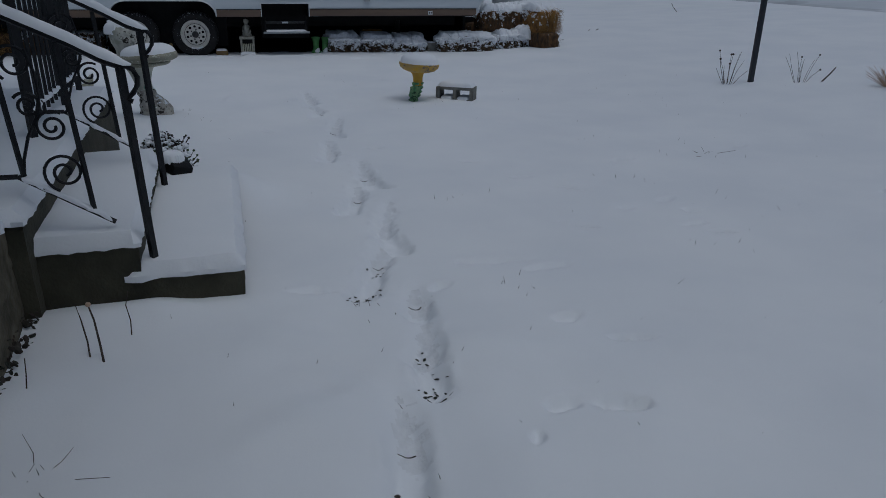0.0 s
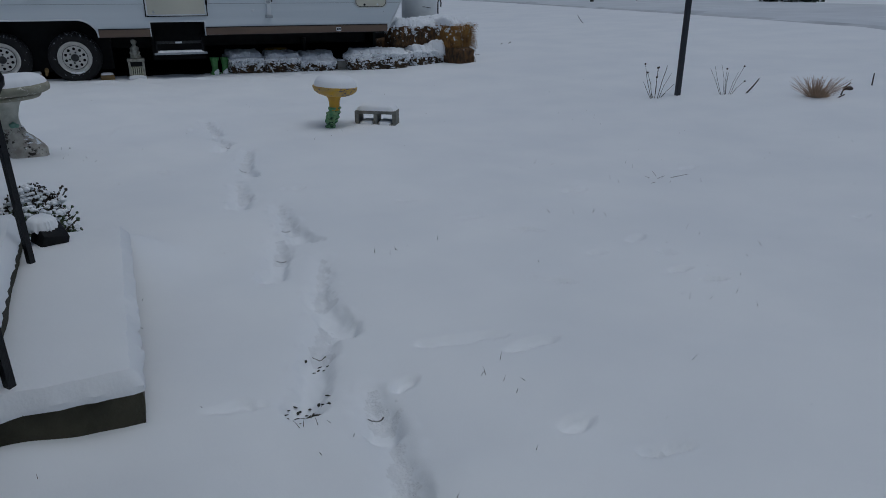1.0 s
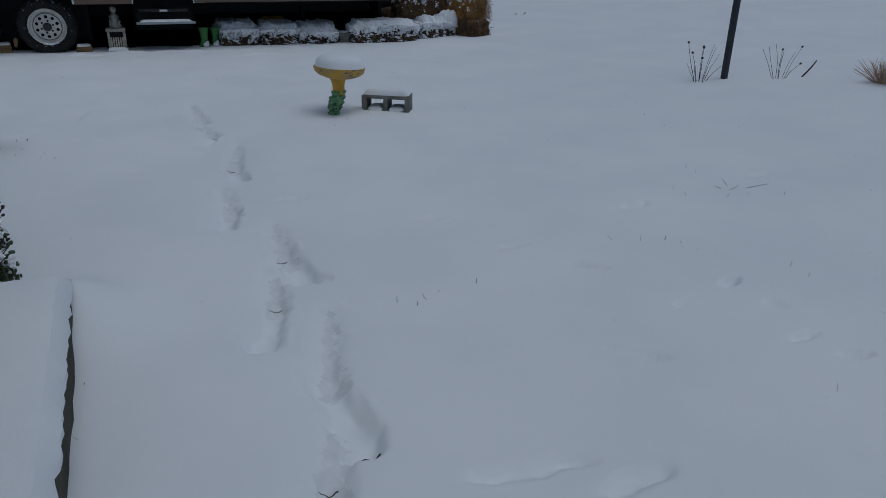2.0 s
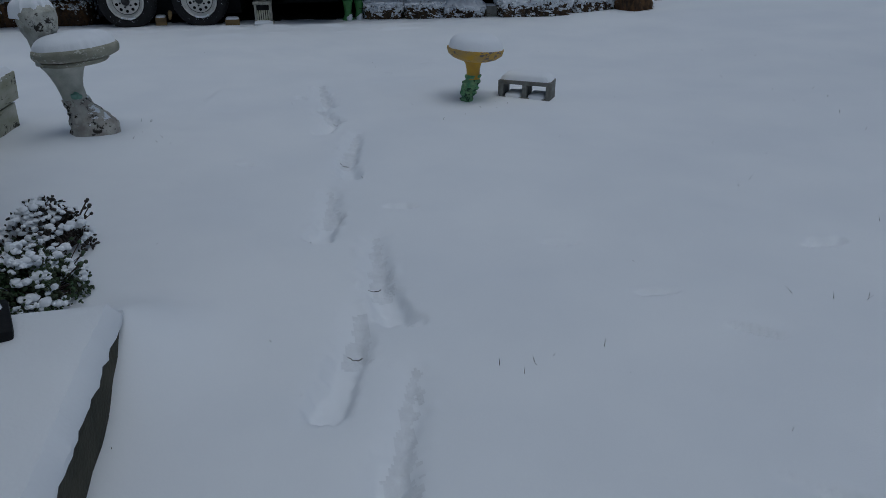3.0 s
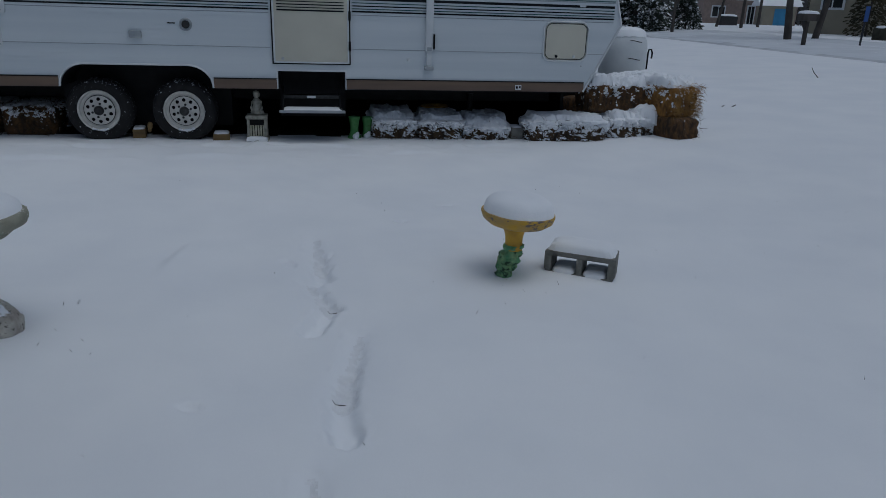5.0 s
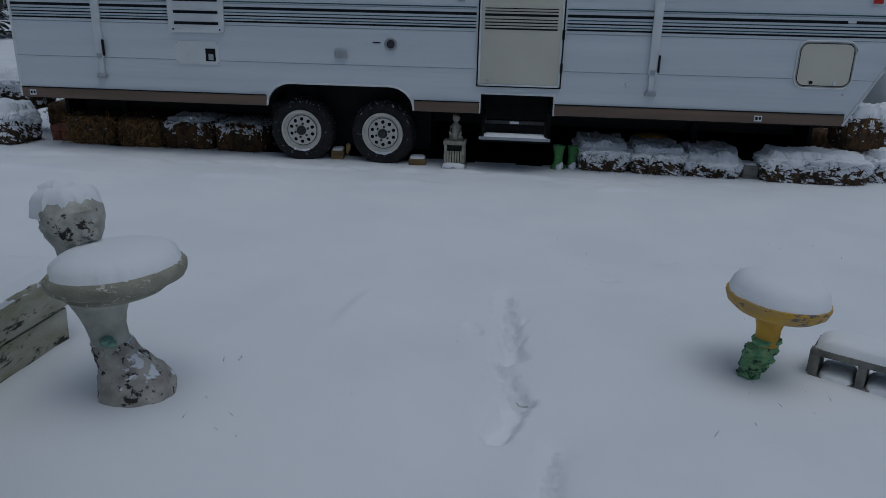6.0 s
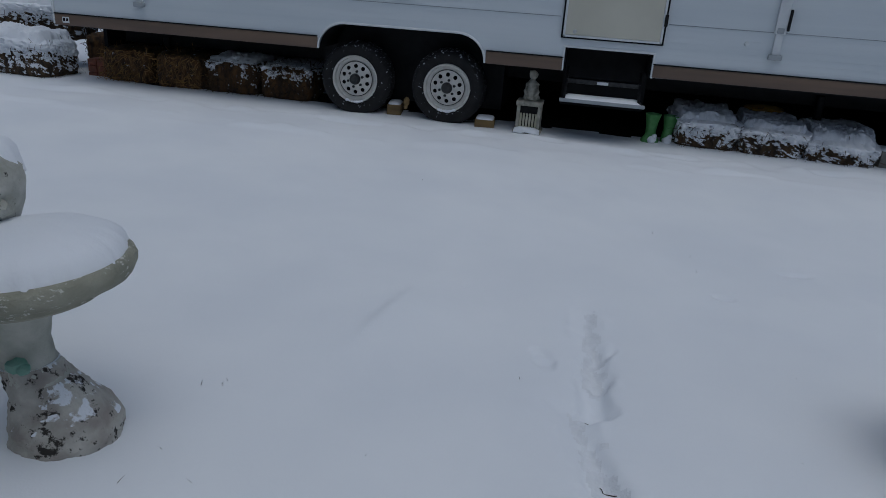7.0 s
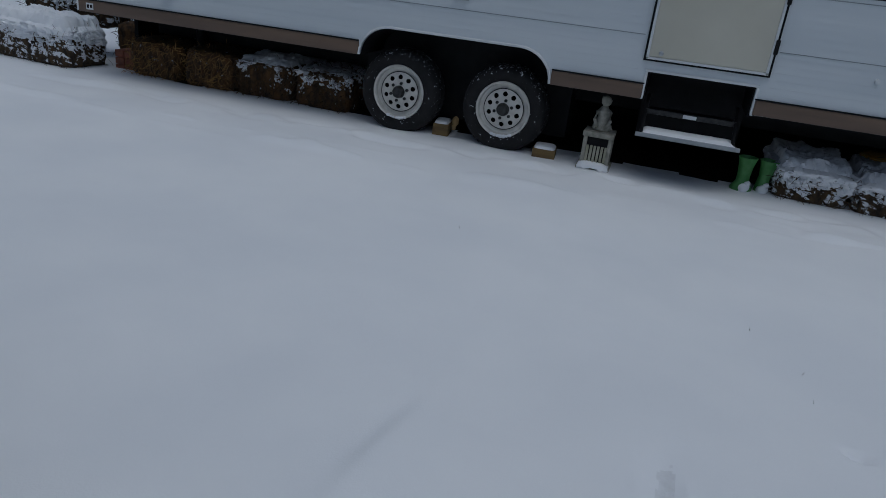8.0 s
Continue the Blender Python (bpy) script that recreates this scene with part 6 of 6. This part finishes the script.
def conifer(az, dist, wide, tall, seed, label, material=FIR):
    s = random.Random(seed)
    x, y = far(az, dist)
    z = gz(x, y) - 0.1
    b = empty_thing("conifer", (x, y, z), label, "conifer", "conifers across the street")
    bm = bmesh.new()
    tube(bm, [(x, y, z), (x, y, z + tall)], wide * 0.07, 7, 0.02)
    part("trunk", bm, BARK, b)
    co2, f2 = [], []
    for k in range(1500):
        q = s.random() ** 0.8
        h = z + 0.15 + (tall - 0.2) * q
        a = s.uniform(0, 6.283)
        r = wide * (1 - q) ** 0.8 * s.uniform(0.35, 1.05)
        p = Vector((x + r * math.cos(a), y + r * math.sin(a), h - 0.15 * r))
        out = Vector((math.cos(a), math.sin(a), s.uniform(-0.5, 0.15))).normalized()
        side = out.cross(Vector((0, 0, 1))).normalized() * wide * 0.07
        ln = wide * s.uniform(0.15, 0.30)
        i = len(co2)
        co2 += [p - side, p + side, p + out * ln + side * 0.2 + Vector((0, 0, -0.05)), p + out * ln - side * 0.2, p + out * ln * 0.5 + Vector((0, 0, wide * 0.05))]
        f2 += [(i, i + 1, i + 4), (i + 1, i + 2, i + 4), (i + 2, i + 3, i + 4), (i + 3, i, i + 4)]
    me = bpy.data.meshes.new("crown")
    me.from_pydata([tuple(c) for c in co2], [], f2)
    me.materials.append(material)
    ob = new("crown", me)
    ob.parent, ob.matrix_parent_inverse = b, b.matrix_basis.inverted()


bare_tree(35.2, 36, 0.17, 9, 1, "thick-trunked bare tree with snow in its forks", lean=-0.9)
bare_tree(36.9, 37, 0.15, 9, 6, "leaning bare tree trunk beside the tan house", lean=1.3)
bare_tree(27.2, 44, 0.10, 7, 2, "slim bare tree on the far verge")
bare_tree(31.9, 60, 0.13, 10, 3, "bare tree in front of the brick house")
bare_tree(33.0, 66, 0.13, 11, 4, "bare tree in front of the brick house")
bare_tree(30.2, 64, 0.12, 10, 5, "bare tree in front of the brick house", lean=1.5)
conifer(24.4, 50, 2.6, 8, 1, "dark evergreen tree with snow on its boughs")
conifer(22.8, 54, 3.0, 9, 5, "dark evergreen tree with snow on its boughs")
conifer(25.7, 46, 0.9, 1.9, 2, "small round evergreen loaded with snow")
conifer(28.1, 50, 1.0, 2.6, 3, "small snowy evergreen beside a slim tree")
conifer(39.9, 43, 0.95, 5.2, 7, "brown-green arborvitae against the tan house", ARBOR)
conifer(-38.5, 42, 3.0, 9, 8, "dark evergreen behind the trailer with snow on its boughs")
conifer(-41.5, 46, 3.2, 9, 9, "dark evergreen behind the trailer with snow on its boughs")
conifer(51.5, 28, 1.1, 1.5, 10, "low dark shrub on the far verge with snow on it")


def mail_box():
    x, y = far(36.3, 30)
    z = gz(x, y)
    b = empty_thing("mailbox", (x, y, z), "wooden-posted roadside mailbox with snow on top", "mailbox")
    part("post", cube(x - 0.06, x + 0.06, y - 0.06, y + 0.06, z - 0.2, z + 0.85, 0.01), BARK, b)
    part("brace", tube(bmesh.new(), [(x - 0.25, y, z + 0.9), (x, y, z + 0.45)], 0.04, 5), BARK, b)
    bm = bmesh.new()
    box(bm, x - 0.36, x + 0.36, y - 0.18, y + 0.18, z + 0.86, z + 1.12, 0.05)
    part("box", bm, BARK, b)
    part("snow_layer", drift(bmesh.new(), x, y, z + 1.12, 0.36, 0.19, 0.10, power=5, seed=1.0, drip=0.01), SNOWCAP, b)


mail_box()
x, y = far(39.8, 31)
sg = empty_thing("street_sign", (x, y, gz(x, y)), "small blue street-side sign on a thin post", "sign")
part("post", cube(x - 0.025, x + 0.025, y - 0.025, y + 0.025, gz(x, y) - 0.2, gz(x, y) + 1.0), POLE, sg)
part("panel", cube(x - 0.09, x + 0.09, y - 0.04, y - 0.026, gz(x, y) + 0.85, gz(x, y) + 1.38, 0.005), BLUES, sg)


def far_house(az, dist, turn, w, d, tall, wall, roof_h, label, lap, windows, hip=False, sink=0.3):
    x, y = far(az, dist)
    z = gz(x, y) - sink
    m = pose(x, y, z, 0, 0, turn)
    b = empty_thing("house", (x, y, z), label, "house", "houses across the street")
    bm = bmesh.new()
    box(bm, 0, w, 0, d, 0, tall, m=m)
    part("wall", bm, wall, b)
    if lap:
        for k in range(int(tall / 0.2)):
            bm = bmesh.new()
            box(bm, -0.02, w + 0.02, -0.03, 0.0, 0.2 * k, 0.2 * k + 0.185, m=m @ pose(0, 0, 0, 0, 0, 0))
            part("siding_board", bm, wall, b)
    bm = bmesh.new()
    e = 0.5
    lo = [bm.verts.new(m @ Vector(p)) for p in ((-e, -e, tall), (w + e, -e, tall), (w + e, d + e, tall), (-e, d + e, tall))]
    hi = [bm.verts.new(m @ Vector(p)) for p in ((d * 0.5 if hip else -e, d / 2, tall + roof_h), (w - d * 0.5 if hip else w + e, d / 2, tall + roof_h))]
    bm.faces.new((lo[0], lo[1], hi[1], hi[0])), bm.faces.new((lo[2], lo[3], hi[0], hi[1])), bm.faces.new((lo[1], lo[2], hi[1])), bm.faces.new((lo[3], lo[0], hi[0])), bm.faces.new(lo[::-1])
    part("roof", bm, SNOWCAP, b, "snow-covered roof", smooth=False)
    for x0, x1, z0, z1 in windows:
        bm = bmesh.new()
        box(bm, x0 - 0.12, x1 + 0.12, -0.09, 0.02, z0 - 0.12, z1 + 0.12, m=m)
        wf = part("window", bm, PLAST, b)
        bm = bmesh.new()
        box(bm, x0, x1, -0.11, -0.08, z0, z1, m=m)
        part("pane", bm, DARKG, wf)
        bm = bmesh.new()
        box(bm, (x0 + x1) / 2 - 0.03, (x0 + x1) / 2 + 0.03, -0.13, -0.1, z0, z1, m=m)
        part("mullion", bm, PLAST, wf)
    return b, m


h1, m1 = far_house(36.2, 46, -58, 16, 8, 5.2, TAN, 2.4, "tan two-storey house with lapped siding across the street", True, ((0.7, 1.7, 1.7, 3.2), (5.6, 6.5, 1.35, 3.0), (9.6, 10.6, 1.35, 3.0)))
h2, m2 = far_house(29.1, 84, -20, 9.5, 8, 2.7, BRICKH, 1.9, "low pale brick house with a snowy hipped roof", False, ((1.0, 2.2, 1.0, 2.0), (4.6, 5.2, 0.3, 2.1)), hip=True)
h3, m3 = far_house(33.2, 80, -20, 3.0, 3.0, 2.1, TAN, 1.0, "small shed with a blue door across the street", False, ())
bm = bmesh.new()
box(bm, 1.05, 2.2, -0.06, 0.02, 0.2, 1.85, m=m3)
part("door", bm, BLUE, h3, "bright blue door")
for az, dist in ((41.2, 38), (42.2, 37)):
    x, y = far(az, dist)
    z = gz(x, y)
    ac = empty_thing("air_conditioner", (x, y, z), "dark grey outdoor air-conditioning unit with snow on top", "air conditioner", "outdoor units")
    part("casing", cube(x - 0.42, x + 0.42, y - 0.4, y + 0.4, z - 0.1, z + 0.52, 0.03), CONCRETE, ac)
    part("snow_layer", drift(bmesh.new(), x, y, z + 0.51, 0.42, 0.4, 0.10, power=6, seed=az), SNOWCAP, ac)

# parked car and trash bins far off are low dark shapes in front of the brick house
x, y = far(30.9, 72)
bn = empty_thing("utility_box", (x, y, gz(x, y)), "low dark utility cabinet with snow on its lid", "utility box")
part("cabinet", cube(x - 0.8, x + 0.8, y - 0.4, y + 0.4, gz(x, y) - 0.1, gz(x, y) + 0.8, 0.05), HUB, bn)
part("snow_layer", drift(bmesh.new(), x, y, gz(x, y) + 0.79, 0.8, 0.42, 0.16, power=6, seed=3.0), SNOWCAP, bn)

# a belt of far bare woods that closes the view
co, fs = [], []
fr = random.Random(5)
for k in range(2600):
    a = fr.uniform(0, 360)
    d = fr.uniform(120, 170)
    x, y = far(a, d)
    z = float(lie(x, y)) - 1.0
    t = fr.uniform(6, 13)
    w = fr.uniform(0.15, 0.5)
    c, s = math.cos(radians(a)), -math.sin(radians(a))
    i = len(co)
    q = fr.uniform(-1.5, 1.5)
    co += [(x - w * c, y - w * s, z), (x + w * c, y + w * s, z), (x + q * c, y + q * s, z + t)]
    fs.append((i, i + 1, i + 2))
    for n in range(9):
        h = fr.uniform(0.2, 0.95) * t
        bx2 = x + q * c * h / t
        by2 = y + q * s * h / t
        ln = fr.uniform(-2.6, 2.6)
        i = len(co)
        co += [(bx2, by2, z + h), (bx2, by2, z + h + 0.22), (bx2 + ln * c, by2 + ln * s, z + h + fr.uniform(0.3, 2.2))]
        fs.append((i, i + 1, i + 2))
me = bpy.data.meshes.new("far_woods")
me.from_pydata(co, [], fs)
me.materials.append(FARWOOD)
tagged(new("far_woods", me), "distant belt of grey leafless winter woods", "trees", kind="stuff")
